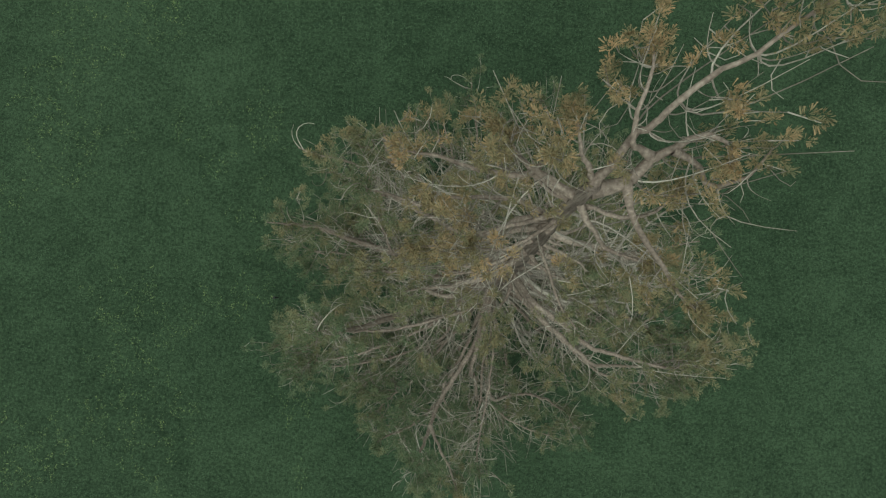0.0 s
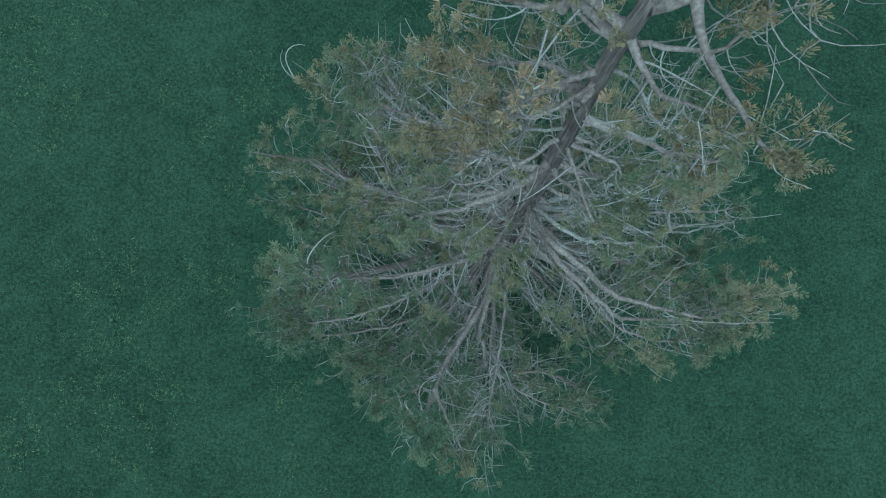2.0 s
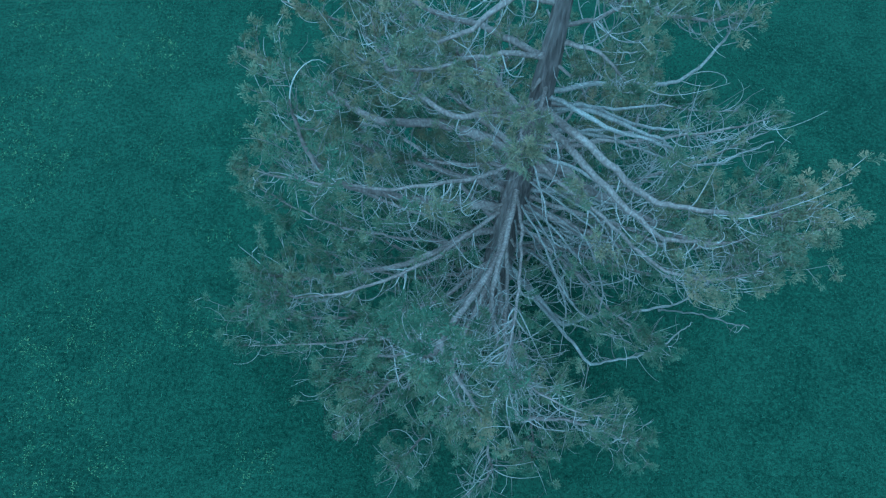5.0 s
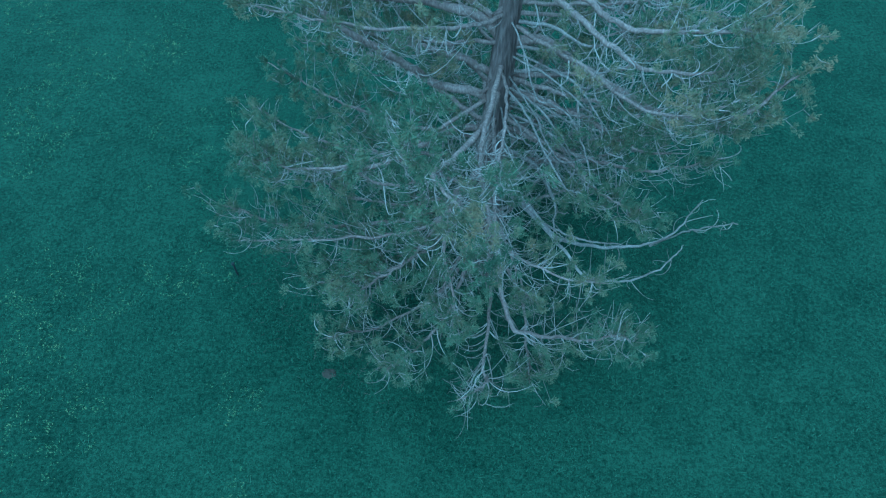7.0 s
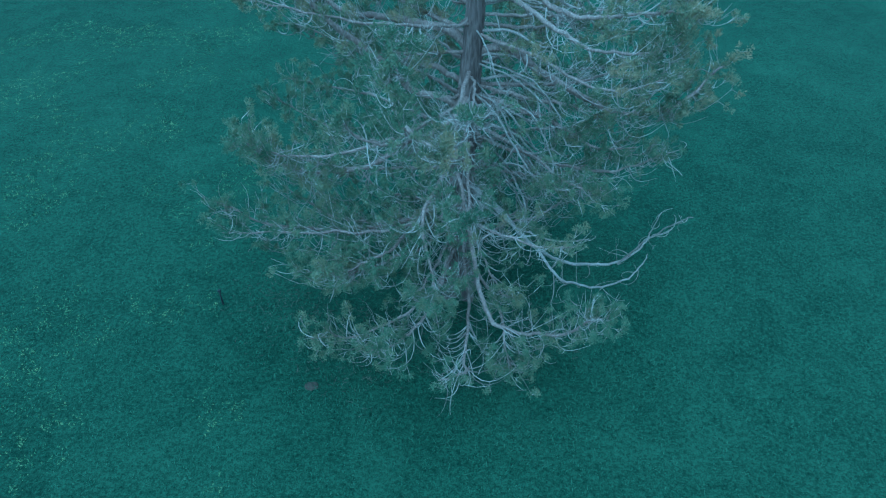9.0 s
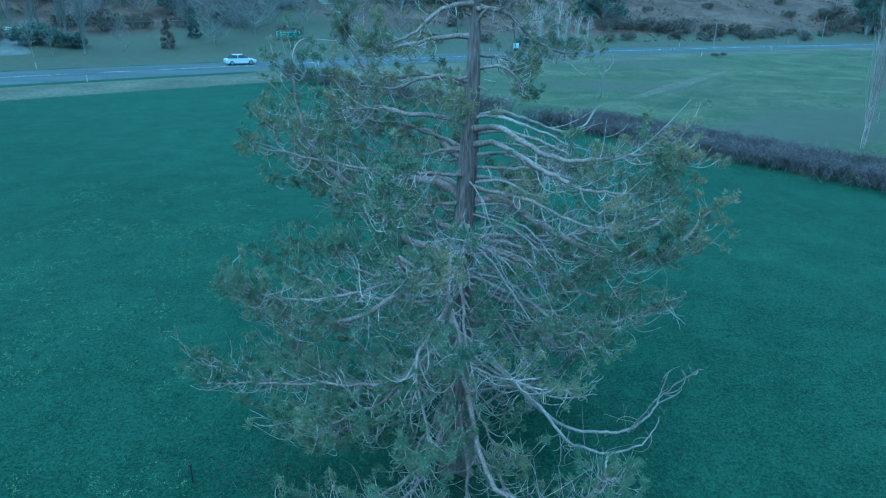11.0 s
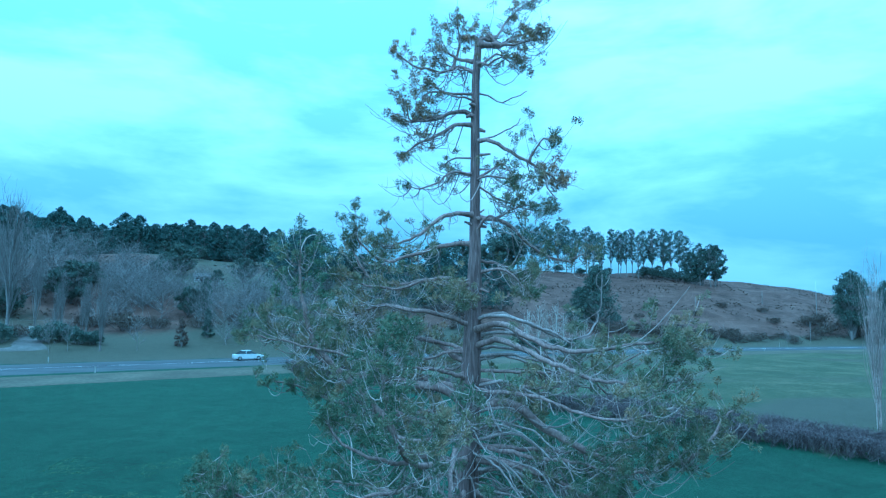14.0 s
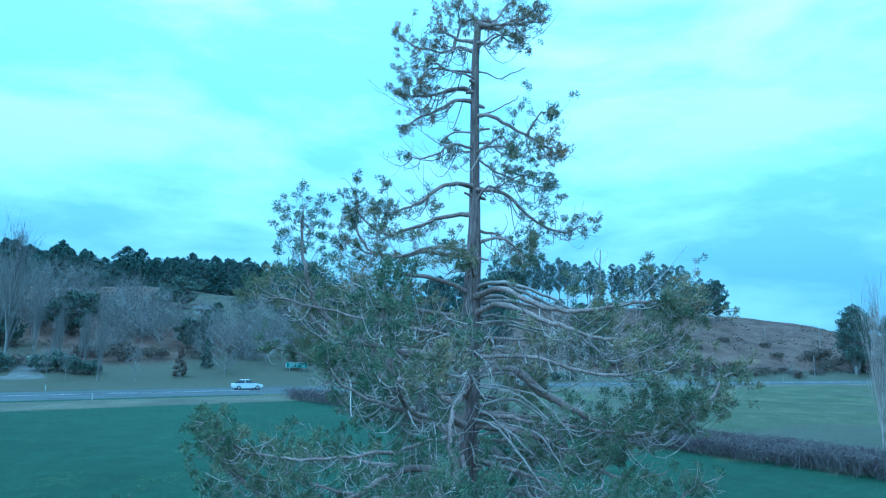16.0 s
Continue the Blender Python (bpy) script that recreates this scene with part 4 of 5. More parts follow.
    for i in range(23):
        z = 1.2 + 5.9 * (i / 22.0) + RNG.uniform(-0.2, 0.2)
        turn += 137.5 * 0.37
        az = radians(4 + (turn % 172))
        reach = (3.7 + 1.0 * math.sin((z - 0.6) / 6.4 * math.pi) - 0.75 * max(0, z - 5.0)) * RNG.uniform(0.88, 1.08)
        sag = 0.55 if z < 3 else 0.2
        c, s = math.cos(az), math.sin(az)
        b = RNG.normal(0, 0.22)
        limb(tree, 0.035 + 0.009 * reach * RNG.uniform(0.7, 1.2), (0, 0, z),
             ((c - s * b) * reach * 0.33, (s + c * b) * reach * 0.33, z - sag * 0.6),
             ((c - s * b) * reach * 0.68, (s + c * b) * reach * 0.68, z - sag),
             (c * reach, s * reach, z + RNG.uniform(0.1, 0.6) - sag * 0.4))

    # a stack of bare limbs on one side
    for i in range(5):
        z = 5.0 + 0.5 * i
        az = radians(RNG.uniform(-34, 24))
        reach = RNG.uniform(1.3, 2.1)
        c, s = math.cos(az), math.sin(az)
        b = RNG.normal(0, 0.12)
        limb(tree, RNG.uniform(0.03, 0.05), (0, 0, z), ((c - s * b) * reach * 0.35, (s + c * b) * reach * 0.35, z + RNG.uniform(-0.05, 0.12)),
             ((c - s * b) * reach * 0.72, (s + c * b) * reach * 0.72, z - RNG.uniform(0.05, 0.3)), (c * reach, s * reach, z - RNG.uniform(-0.1, 0.25)), leaf=0, name="dead_limb")
    for i in range(13):
        z = RNG.uniform(3.4, 6.0)
        az = radians(RNG.normal(-28, 22))
        reach = RNG.uniform(1.1, 2.0)
        c, s = math.cos(az), math.sin(az)
        b = RNG.normal(0, 0.2)
        fall = RNG.uniform(0.7, 1.3)
        limb(tree, RNG.uniform(0.018, 0.03), (0, 0, z), ((c - s * b) * reach * 0.5, (s + c * b) * reach * 0.5, z - fall * 0.15),
             ((c - s * b * 0.5) * reach * 0.9, (s + c * b * 0.5) * reach * 0.9, z - fall * 0.6), (c * reach * 1.1, s * reach * 1.1, z - fall), (c * reach * 1.3, s * reach * 1.3, z - fall * 0.95), leaf=0, name="dead_limb")

    # bare hanging branches close to the trunk
    for i in range(15):
        z = RNG.uniform(2.4, 6.9)
        az = radians(RNG.normal(-35, 62))
        reach = RNG.uniform(0.7, 2.0)
        fall = RNG.uniform(0.25, 0.8) * reach
        c, s = math.cos(az), math.sin(az)
        b = RNG.normal(0, 0.35)
        limb(tree, RNG.uniform(0.01, 0.02), (0, 0, z), ((c - s * b) * reach * 0.4, (s + c * b) * reach * 0.4, z - fall * 0.35),
             ((c - s * b * 0.6) * reach * 0.75, (s + c * b * 0.6) * reach * 0.75, z - fall * 0.95), (c * reach, s * reach, z - fall * RNG.uniform(0.6, 1.0)), leaf=0, name="dead_limb")


build_tree()


# ---- grass and ground plants near the tree ----
def scatter_blades(name, count, area, low, high, material, label, category, rng, clump=9, wide=0.02, keep=None):
    x = rng.uniform(area[0], area[1], count)
    y = rng.uniform(area[2], area[3], count)
    if keep is not None:
        ok = np.array([keep(a, b) for a, b in zip(x, y)])
        x, y = x[ok], y[ok]
    n = len(x)
    base = np.repeat(np.stack((x, y, np.zeros(n)), axis=1), clump, axis=0)
    base[:, :2] += rng.normal(0, 0.05, (n * clump, 2))
    lean = rng.normal(0, 1.0, (n * clump, 2))
    tall = rng.uniform(low, high, n * clump) * np.repeat(rng.uniform(0.6, 1.2, n), clump)
    tip = base + np.stack((lean[:, 0] * tall, lean[:, 1] * tall, tall), axis=1)
    across = unit(np.stack((-lean[:, 1], lean[:, 0], np.zeros(n * clump)), axis=1)) * wide
    mid = base * 0.5 + tip * 0.5 + np.array([0, 0, 0.12]) * tall[:, None]
    v = np.stack((base - across * 0.7, base + across * 0.7, mid + across, mid - across, tip), axis=1)
    o = np.arange(n * clump)[:, None, None] * 5
    h = Heap()
    h.add(v, q=(o + np.array([[0, 1, 2, 3]])[None]), t=None)
    h.t.append((o + np.array([[3, 2, 4]])[None]).reshape(-1, 3))
    return tagged(link(name, h.mesh(name, material)), label, category, kind="stuff")


GRASS_RNG = np.random.default_rng(21)


def turf(x, y):
    d = math.hypot((x + 1) / 20.0, (y - 3) / 16.0)
    return noise.random() > d ** 2.0


scatter_blades("grass", 26000, (-21, 19, -13, 19), 0.02, 0.05, BLADE, "short lush green pasture grass", "grass", GRASS_RNG, 7, 0.007, turf)


def weedy(x, y):
    f = noise.noise((x * 0.35, y * 0.35, 8.0)) + 0.45 * noise.noise((x * 1.3, y * 1.3, 3.0))
    return f > 0.1 - 0.05 * (x < -8) + 0.2 * noise.random() and x < -4.5 - 0.15 * y


scatter_blades("weeds", 12000, (-19, -4, -9, 24), 0.012, 0.03, WEED, "pale flowering weeds in the pasture", "weeds", GRASS_RNG, 6, 0.011, weedy)


def rough_grass(x, y):
    d = math.hypot(x, y)
    return 1.2 < d < 5.2 and noise.noise((x * 0.6, y * 0.6, 5.0)) > -0.25


scatter_blades("rough_grass", 2600, (-5.4, 5.2, -5.2, 5.2), 0.03, 0.07, BLADE, "longer unmown grass under the tree", "grass", GRASS_RNG, 8, 0.006, rough_grass)


def build_litter():
    rng = np.random.default_rng(5)
    h = Heap()
    n = 1100
    spot = rng.integers(0, 5, n)
    cx = np.array([-3.3, -4.3, -2.2, -0.8, 1.2])[spot]
    cy = np.array([-1.4, -0.2, -2.2, -1.6, -1.2])[spot]
    a = np.stack((cx + rng.normal(0, 0.7, n), cy + rng.normal(0, 0.6, n), rng.uniform(0.0, 0.18, n)), axis=1)
    b = a + rng.normal(0, 1, (n, 3)) * np.array([0.07, 0.07, 0.03])
    b[:, 2] = np.abs(b[:, 2])
    rods(h, a, b, 0.005, 0.002)
    tagged(link("fallen_twigs", h.mesh("fallen_twigs", DRYTWIG)), "brown fallen twigs and dry stalks under the tree", "twigs", kind="stuff")


build_litter()


def build_stone(at, size, seed):
    bm = bmesh.new()
    bmesh.ops.create_icosphere(bm, subdivisions=3, radius=1.0)
    for v in bm.verts:
        v.co *= 1 + 0.3 * noise.noise(v.co * 1.6 + Vector((seed, 0, 0)))
        v.co = Vector((v.co.x * size, v.co.y * size * 0.7, v.co.z * size * 0.28))
    me = bpy.data.meshes.new("stone")
    bm.to_mesh(me)
    bm.free()
    me.materials.append(EARTH)
    ob = link("stone", me)
    ob.location = at
    tagged(ob, "low reddish brown stone half sunk in grass", "stone")


build_stone((-3.53, -2.92, 0.0), 0.15, 1.0)


def build_stake():
    st = thing("marker_stake", (-5.92, -0.4, 0), "thin dark wooden marker stake in the grass", "stake")
    post("shaft", 0.45, 0.022, 0.018, DARK, st)
    boxed("cap", (-0.035, -0.035, 0.42), (0.035, 0.035, 0.48), DARK, st, 0.008, "dark cap")


build_stake()


# ---- distant plants ----
def place(x, y):
    """A spot of the hill's grid, on the land."""
    return stand(*site(x, y))


def stand(x, y):
    return (x, y, height(x, y) + (noise.noise((x * 0.03, y * 0.03, 4.0)) * 1.3 + noise.noise((x * 0.11, y * 0.11, 1.0)) * 0.35 if y > road_far(x) + 14 else 0) - 0.1)


def clump_crown(heap, centres, radii, per, size, rng, flat=0.0):
    centres, radii = np.asarray(centres), np.asarray(radii)
    n = len(centres)
    d = unit(rng.normal(size=(n, per, 3))) * (rng.uniform(0.35, 1.0, (n, per, 1)) ** 0.6)
    at = centres[:, None, :] + d * radii[:, None, None] * np.array([1, 1, 0.75])
    leaves(heap, at.reshape(-1, 3), rng.uniform(0.6, 1.3, n * per) * size, rng, flat)


def leafy_tree(kind, h, w, shape, leaf_mat, wood_mat, label, category, seed, clumps=34, per=34, leaf=0.4):
    """A leafy tree: trunk, limbs, and a crown of many clumps inside an uneven outline."""
    rng = np.random.default_rng(seed)
    ob = thing(kind, (0, 0, 0), label, category)
    wood, green = Heap(), Heap()
    low = {"pine": 0.1, "gum": 0.36, "round": 0.2, "cone": 0.06, "spread": 0.22}[shape]
    top = np.array([rng.normal(0, 0.03) * h, rng.normal(0, 0.03) * h, h * 0.93])
    p = spline([(0, 0, -0.3), (rng.normal(0, 0.02) * h, rng.normal(0, 0.02) * h, h * 0.45), top], 8)
    tubes(wood, p[None], (np.linspace(1, 0.2, 8) * (0.01 if shape == "gum" else 0.022) * h)[None], 7)
    cs, rs = [], []
    for i in range(clumps):
        u = (i + rng.uniform(0, 1)) / clumps
        if shape == "cone":
            reach = (1 - u) ** 0.8 * 0.5 + 0.03
        elif shape == "gum":
            reach = 0.5 * (min(1, 0.3 + u * 1.5) if u < 0.45 else (1 - ((u - 0.45) / 0.55) ** 2.2) ** 0.7)
        elif shape == "spread":
            reach = 0.5 * (1 - u ** 2.2) ** 0.6
        elif shape == "pine":
            reach = 0.5 * (1 - u ** 2.6) ** 0.8 * (0.7 + 0.45 * rng.uniform(0, 1))
        else:
            reach = 0.5 * math.sqrt(max(0.02, 1 - (2 * u - 1) ** 2))
        a = rng.uniform(0, 2 * math.pi)
        rad = reach * w * math.sqrt(rng.uniform(0.12, 1.0))
        z = h * (low + (1 - low) * u * 0.95)
        cs.append((math.cos(a) * rad + top[0] * u, math.sin(a) * rad + top[1] * u, z))
        rs.append(w * (rng.uniform(0.04, 0.09) * (1.15 - 0.6 * u) if shape == "pine" else rng.uniform(0.05, 0.1) if shape == "gum" else rng.uniform(0.06, 0.13)) + 0.15)
    cs = np.array(cs)
    k = np.clip(((cs[:, 2] / h - (0.04 if shape == "gum" else 0.12)) * 7).astype(int), 0, 7)
    some = slice(None, None, 4 if shape == "pine" else 1)
    rods(wood, p[k][some], cs[some], (0.003 if shape == "gum" else 0.008) * h, (0.0015 if shape == "gum" else 0.003) * h, 3 if shape == "pine" else 4)
    clump_crown(green, cs, rs, per, leaf, rng, 0.0)
    link("trunk", wood.mesh("trunk", wood_mat, True), ob)
    tagged(link("crown", green.mesh("crown", leaf_mat), ob), kind="stuff")
    return ob


def bare_tree(kind, h, w, upright, wood_mat, label, category, seed, stems=1, limbs=22, shoots=9, thick=0.0095, fine=1.0):
    """A leafless tree: stems, limbs and many fine twigs."""
    rng = np.random.default_rng(seed)
    ob = thing(kind, (0, 0, 0), label, category)
    stem, twig = Heap(), Heap()
    for s in range(stems):
        off = rng.normal(0, 0.05 * w, 2) if stems > 1 else np.zeros(2)
        lean = rng.normal(0, 0.12 * w, 2) if stems > 1 else rng.normal(0, 0.04 * w, 2)
        hh = h * (1 if s == 0 else rng.uniform(0.7, 0.97))
        p = spline([(off[0], off[1], -0.3), (off[0] + lean[0] * 0.4, off[1] + lean[1] * 0.4, hh * 0.4), (off[0] + lean[0], off[1] + lean[1], hh)], 12)
        tubes(stem, p[None], ((1 - np.linspace(0, 0.93, 12)) * thick * hh)[None], 6)
        u = rng.uniform(0.12, 0.97, limbs)
        b = p[np.clip((u * 11).astype(int), 0, 11)]
        a = rng.uniform(0, 2 * math.pi, limbs)
        out = np.stack((np.cos(a), np.sin(a), np.full(limbs, 0.0)), axis=1)
        if upright > 0.6:
            ln = 0.5 * w * rng.uniform(0.5, 1.1, limbs) / max(0.15, 1 - upright)
            ln = np.minimum(ln, (1.02 - u) * hh + 0.4)
        else:
            ln = 0.55 * w * rng.uniform(0.6, 1.1, limbs) * (1.15 - 0.75 * np.abs(u - 0.4))
        go = unit(out * (1 - upright) + np.array([0, 0, 1.0]) * (upright + 0.12))
        m = b + go * (ln * 0.5)[:, None] + rng.normal(0, 0.04, (limbs, 3)) * ln[:, None]
        e = b + go * ln[:, None] + np.array([0, 0, 1.0]) * (ln * 0.12)[:, None] + rng.normal(0, 0.06, (limbs, 3)) * ln[:, None]
        tubes(twig, np.stack((b, m, e), axis=1), np.stack((0.007 * ln + 0.012, 0.005 * ln + 0.01, np.full(limbs, 0.008)), axis=1) * fine, 4)
        v = rng.uniform(0.2, 1.0, (limbs, shoots, 1))
        c0 = np.where(v < 0.5, b[:, None] + (m - b)[:, None] * v * 2, m[:, None] + (e - m)[:, None] * (v * 2 - 1))
        g2 = unit(go[:, None] * 0.8 + rng.normal(0, 0.55 if upright < 0.8 else 0.16, (limbs, shoots, 3)) + np.array([0, 0, 0.25]))
        l2 = (ln[:, None] * rng.uniform(0.18, 0.5, (limbs, shoots)))[..., None]
        c1 = c0 + g2 * l2
        rods(twig, c0.reshape(-1, 3), c1.reshape(-1, 3), 0.021 * fine, 0.01 * fine)
        v3 = rng.uniform(0.3, 1.0, (limbs, shoots, 2, 1))
        d0 = c0[:, :, None] + (c1 - c0)[:, :, None] * v3
        d1 = d0 + unit(g2[:, :, None] * 0.8 + rng.normal(0, 0.6 if upright < 0.8 else 0.2, (limbs, shoots, 2, 3)) + np.array([0, 0, 0.2])) * (l2[:, :, None] * 0.5)
        rods(twig, d0.reshape(-1, 3), d1.reshape(-1, 3), 0.015 * fine, 0.008 * fine)
    link("trunk", stem.mesh("trunk", wood_mat, True), ob)
    tagged(link("branchwork", twig.mesh("branchwork", wood_mat), ob), kind="stuff")
    return ob


def bush(kind, w, h, leaf_mat, label, category, seed, twiggy=0.3, clumps=18, per=80, leaf=0.2):
    rng = np.random.default_rng(seed)
    ob = thing(kind, (0, 0, 0), label, category)
    green, wood = Heap(), Heap()
    a = rng.uniform(0, 2 * math.pi, clumps)
    r = np.sqrt(rng.uniform(0, 1, clumps)) * 0.38 * w
    z = h * (0.25 + 0.5 * rng.uniform(0, 1, clumps) * (1 - (r / (0.5 * w)) ** 2))
    c = np.stack((np.cos(a) * r, np.sin(a) * r, z), axis=1)
    clump_crown(green, c, np.full(clumps, 0.2 * w) * rng.uniform(0.7, 1.2, clumps), per, leaf, rng)
    rods(wood, c * np.array([0.25, 0.25, 0]) - np.array([0, 0, 0.2]), c + rng.normal(0, 0.1 * w, (clumps, 3)) + np.array([0, 0, 0.25 * h]), 0.035, 0.012)
    tagged(link("brushwood", wood.mesh("brushwood", GREY), ob), kind="stuff")
    tagged(link("leafage", green.mesh("leafage", leaf_mat), ob), kind="stuff")
    return ob


def plant_out(made, spots, size, rng, group, spot=None):
    """Stand copies of the made plants at the spots: x, y, height."""
    tagged_ones = []
    for i, (x, y, tall) in enumerate(spots):
        src = made[i % len(made)]
        k = tall / size
        m = pose(*(spot or place)(x, y), 0, 0, rng.uniform(0, 360)) @ Matrix.Diagonal((k * rng.uniform(0.92, 1.1), k * rng.uniform(0.92, 1.1), k, 1))
        src["group"] = group
        if i < len(made):
            src.matrix_basis = m
            tagged_ones.append(src)
        else:
            ob = copy_thing(src, pose(0, 0, 0))
            ob.matrix_basis = m
            tagged_ones.append(ob)
    return tagged_ones


PLANT = np.random.default_rng(11)
# pines along the ridge
pines = [leafy_tree("pine_tree", 20, w, "pine", PINE, GREY, "dark dense pine on the ridge", "tree", 30 + i, 210, 27, 0.42) for i, w in enumerate((13, 16, 12, 18))]
spots = [(-180 + 3.4 * i + PLANT.uniform(-1.8, 1.8), 236 + PLANT.uniform(-4, 6), PLANT.uniform(18, 22.5)) for i in range(11)] + [(-141.5, 240, 16), (-138, 243, 14), (-135, 241, 13)]
spots += [(-133 + 2.7 * i + PLANT.uniform(-1.6, 1.6), 236 + PLANT.uniform(-4, 6), PLANT.uniform(16.5, 21) - 0.26 * i) for i in range(21)]
spots += [(-78, 224, 15), (-73, 230, 14), (-66, 226, 13), (-60, 232, 14), (-54, 228, 15)]
spots += [(-178 + 8.0 * i, 245 + PLANT.uniform(-3, 3), PLANT.uniform(17, 21) - 0.35 * i) for i in range(14)]
spots += [(-4, 153, 18), (-12, 153, 16), (-19, 158, 12), (5, 150, 16), (12, 155, 14)]
spots += [(-176 + 4.5 * i, 230 + PLANT.uniform(-3, 3), PLANT.uniform(13, 19)) for i in range(8)] + [(-131 + 4.4 * i, 230 + PLANT.uniform(-2, 2), PLANT.uniform(11, 16)) for i in range(13)]
plant_out(pines, spots, 20, PLANT, "pines on the ridge")
# gum trees in a row on the right-hand ridge
gums = [leafy_tree("gum_tree", 17, w, "gum", GUM, GREY, "tall slim gum tree with bare grey trunk", "tree", 50 + i, 74, 46, 0.19) for i, w in enumerate((6.2, 7.2, 5.2, 8.2))]
spots = [(15.5 + 2.0 * i + PLANT.uniform(-1.0, 1.0), 238 - 0.25 * i + PLANT.uniform(-5, 5), PLANT.uniform(15.5, 19.5)) for i in range(36)] + [(88.5, 219, 16), (91.5, 217, 16), (93.5, 218, 15)]
plant_out(gums, spots, 17, PLANT, "gum trees on the ridge")
# spreading dark trees
big = [leafy_tree("cypress_tree", 17, 25, "spread", PINE, GREY, "huge dark spreading cypress", "tree", 71, 150, 100, 0.36)]
plant_out(big, [(-43, 169, 17)], 17, PLANT, "dark spreading trees")
ever = [leafy_tree("evergreen_tree", 9, w, "round", EVER, GREY, "round dark evergreen tree on the slope", "tree", 80 + i, 52, 90, 0.38) for i, w in enumerate((9, 8, 10))]
spots = [(-86, 130, 9), (-89, 143, 6), (-84, 172, 7), (-92, 118, 6), (-113, 180, 7), (-36, 192, 9), (-30, 196, 8), (-59, 129, 6.4), (-49, 173, 5.6), (-44, 162, 5.4), (-67, 168, 3.8), (-62, 176, 7),
         (-95, 205, 5), (-104, 214, 5), (-88, 206, 5), (-82, 178, 9), (-7, 205, 12), (3, 214, 13), (14, 222, 13), (20, 231, 14)]
plant_out(ever, spots, 9, PLANT, "evergreen trees on the slope")
roadside = [leafy_tree("cypress_tree", 13, w, "round", EVER, GREY, "tall dense dark evergreen beside the road", "tree", 101 + i, 110, 90, 0.2) for i, w in enumerate((6.6, 7.4))]
plant_out(roadside, [(113, 153, 18), (116, 156, 16), (124, 153, 16), (120, 150, 9), (129, 156, 15)], 13, PLANT, "evergreens beside the road", stand)
dense = [leafy_tree("dense_tree", 15, 7.5, "round", GUM, GREY, "dense dark tree ending the ridge row", "tree", 91, 80, 60, 0.4)]
plant_out(dense, [(90, 221, 14), (94, 219, 15.5), (86.5, 223, 12)], 15, PLANT, "trees ending the ridge row")
cones = [leafy_tree("conifer_tree", 9, 4.0, "cone", EVER, GREY, "slim dark conifer on the slope", "tree", 95, 44, 60, 0.32), leafy_tree("conifer_tree", 9, 8.0, "cone", EVER, GREY, "broad dark conifer on the heath", "tree", 96, 120, 70, 0.2)]
plant_out(cones, [(-55, 129, 8.8), (35, 146, 15.5), (-47, 110, 5.6), (31, 149, 9)], 9, PLANT, "conifers on the slope")
rusty = [leafy_tree("rusty_conifer", 7, 3.4, "cone", RUST, GREY, "small conifer turned rusty brown", "tree", 99, 36, 50, 0.26)]
plant_out(rusty, [(-49, 103, 5.4), (1, 129, 8.4)], 7, PLANT, "rusty trees")
# leafless trees
poplars = [bare_tree("bare_poplar", 20, 3.4, 0.84, GREY, "tall leafless poplar with upright pale branches", "tree", 120 + i, 2, 22, 7) for i in range(2)]
plant_out(poplars, [(-86, 110, 23), (-82, 112, 15), (-91, 113, 15), (-78, 114, 10), (-61, 98, 11.5), (-72, 111, 8), (-70, 109, 9), (-73, 104, 8)], 20, PLANT, "leafless poplars")
bares = [bare_tree("bare_tree", 12, w, 0.33, GREY, "leafless grey tree with a wide twiggy crown", "tree", 140 + i, 1, 36, 9) for i, w in enumerate((12, 14, 11))]
spots = [(-88, 129, 17), (-95, 135, 15), (-76, 135, 12), (-63, 125, 12.5), (-70, 131, 11), (-43, 120, 13), (-42, 106, 9), (-37, 114, 11), (-50, 140, 10), (-56, 148, 9), (-100, 128, 16), (-98, 150, 12),
         (-116, 150, 14), (-104, 118, 15), (-112, 126, 16), (-81, 141, 12), (-70, 120, 11), (-90, 146, 12), (-78, 160, 9), (-57, 134, 9), (-36, 124, 10), (-106, 170, 10), (-118, 164, 12), (-50, 116, 9), (-47, 131, 10),
         (-84, 152, 10), (-74, 148, 10), (-30, 128, 10), (-20, 126, 10), (-10, 122, 9), (-92, 165, 9), (-25, 140, 9), (-102, 160, 11), (-66, 138, 10), (-110, 142, 14),
         (-94, 126, 13), (-72, 141, 10), (-86, 146, 11), (-97, 142, 12), (-79, 154, 9), (-104, 136, 13), (-68, 146, 9), (-60, 141, 9), (-54, 127, 9), (-96, 172, 9), (-110, 156, 12), (-88, 158, 10), (-52, 151, 8), (-64, 158, 8), (-100, 144, 12), (-44, 136, 8), (-39, 132, 9)]
spots = [(x, y, tall * (0.8 if x < -80 else 0.92)) for x, y, tall in spots if y < 146 or x < -88]
plant_out(bares, spots, 12, PLANT, "leafless trees on the slope")
small = [bare_tree("bare_sapling", 6, 3.5, 0.5, GREY, "small thin leafless tree by the road", "tree", 150, 1, 18, 8)]
plant_out(small, [(-55, 99, 6), (63, 111, 3.8), (-66, 97, 5), (-68, 95, 5.5)], 6, PLANT, "small leafless trees")
birches = [bare_tree("bare_birch", 8, 2.2, 0.75, PALE, "slender pale-stemmed leafless birch", "tree", 160 + i, 1, 16, 5, 0.011) for i in range(2)]
plant_out(birches, [(14, 113, 7.5), (16, 112, 8), (18, 114, 7), (19.5, 112, 8.5), (21, 113, 7), (23, 112, 6.5), (25, 113, 6), (-134, 232, 8)], 8, PLANT, "pale birches")
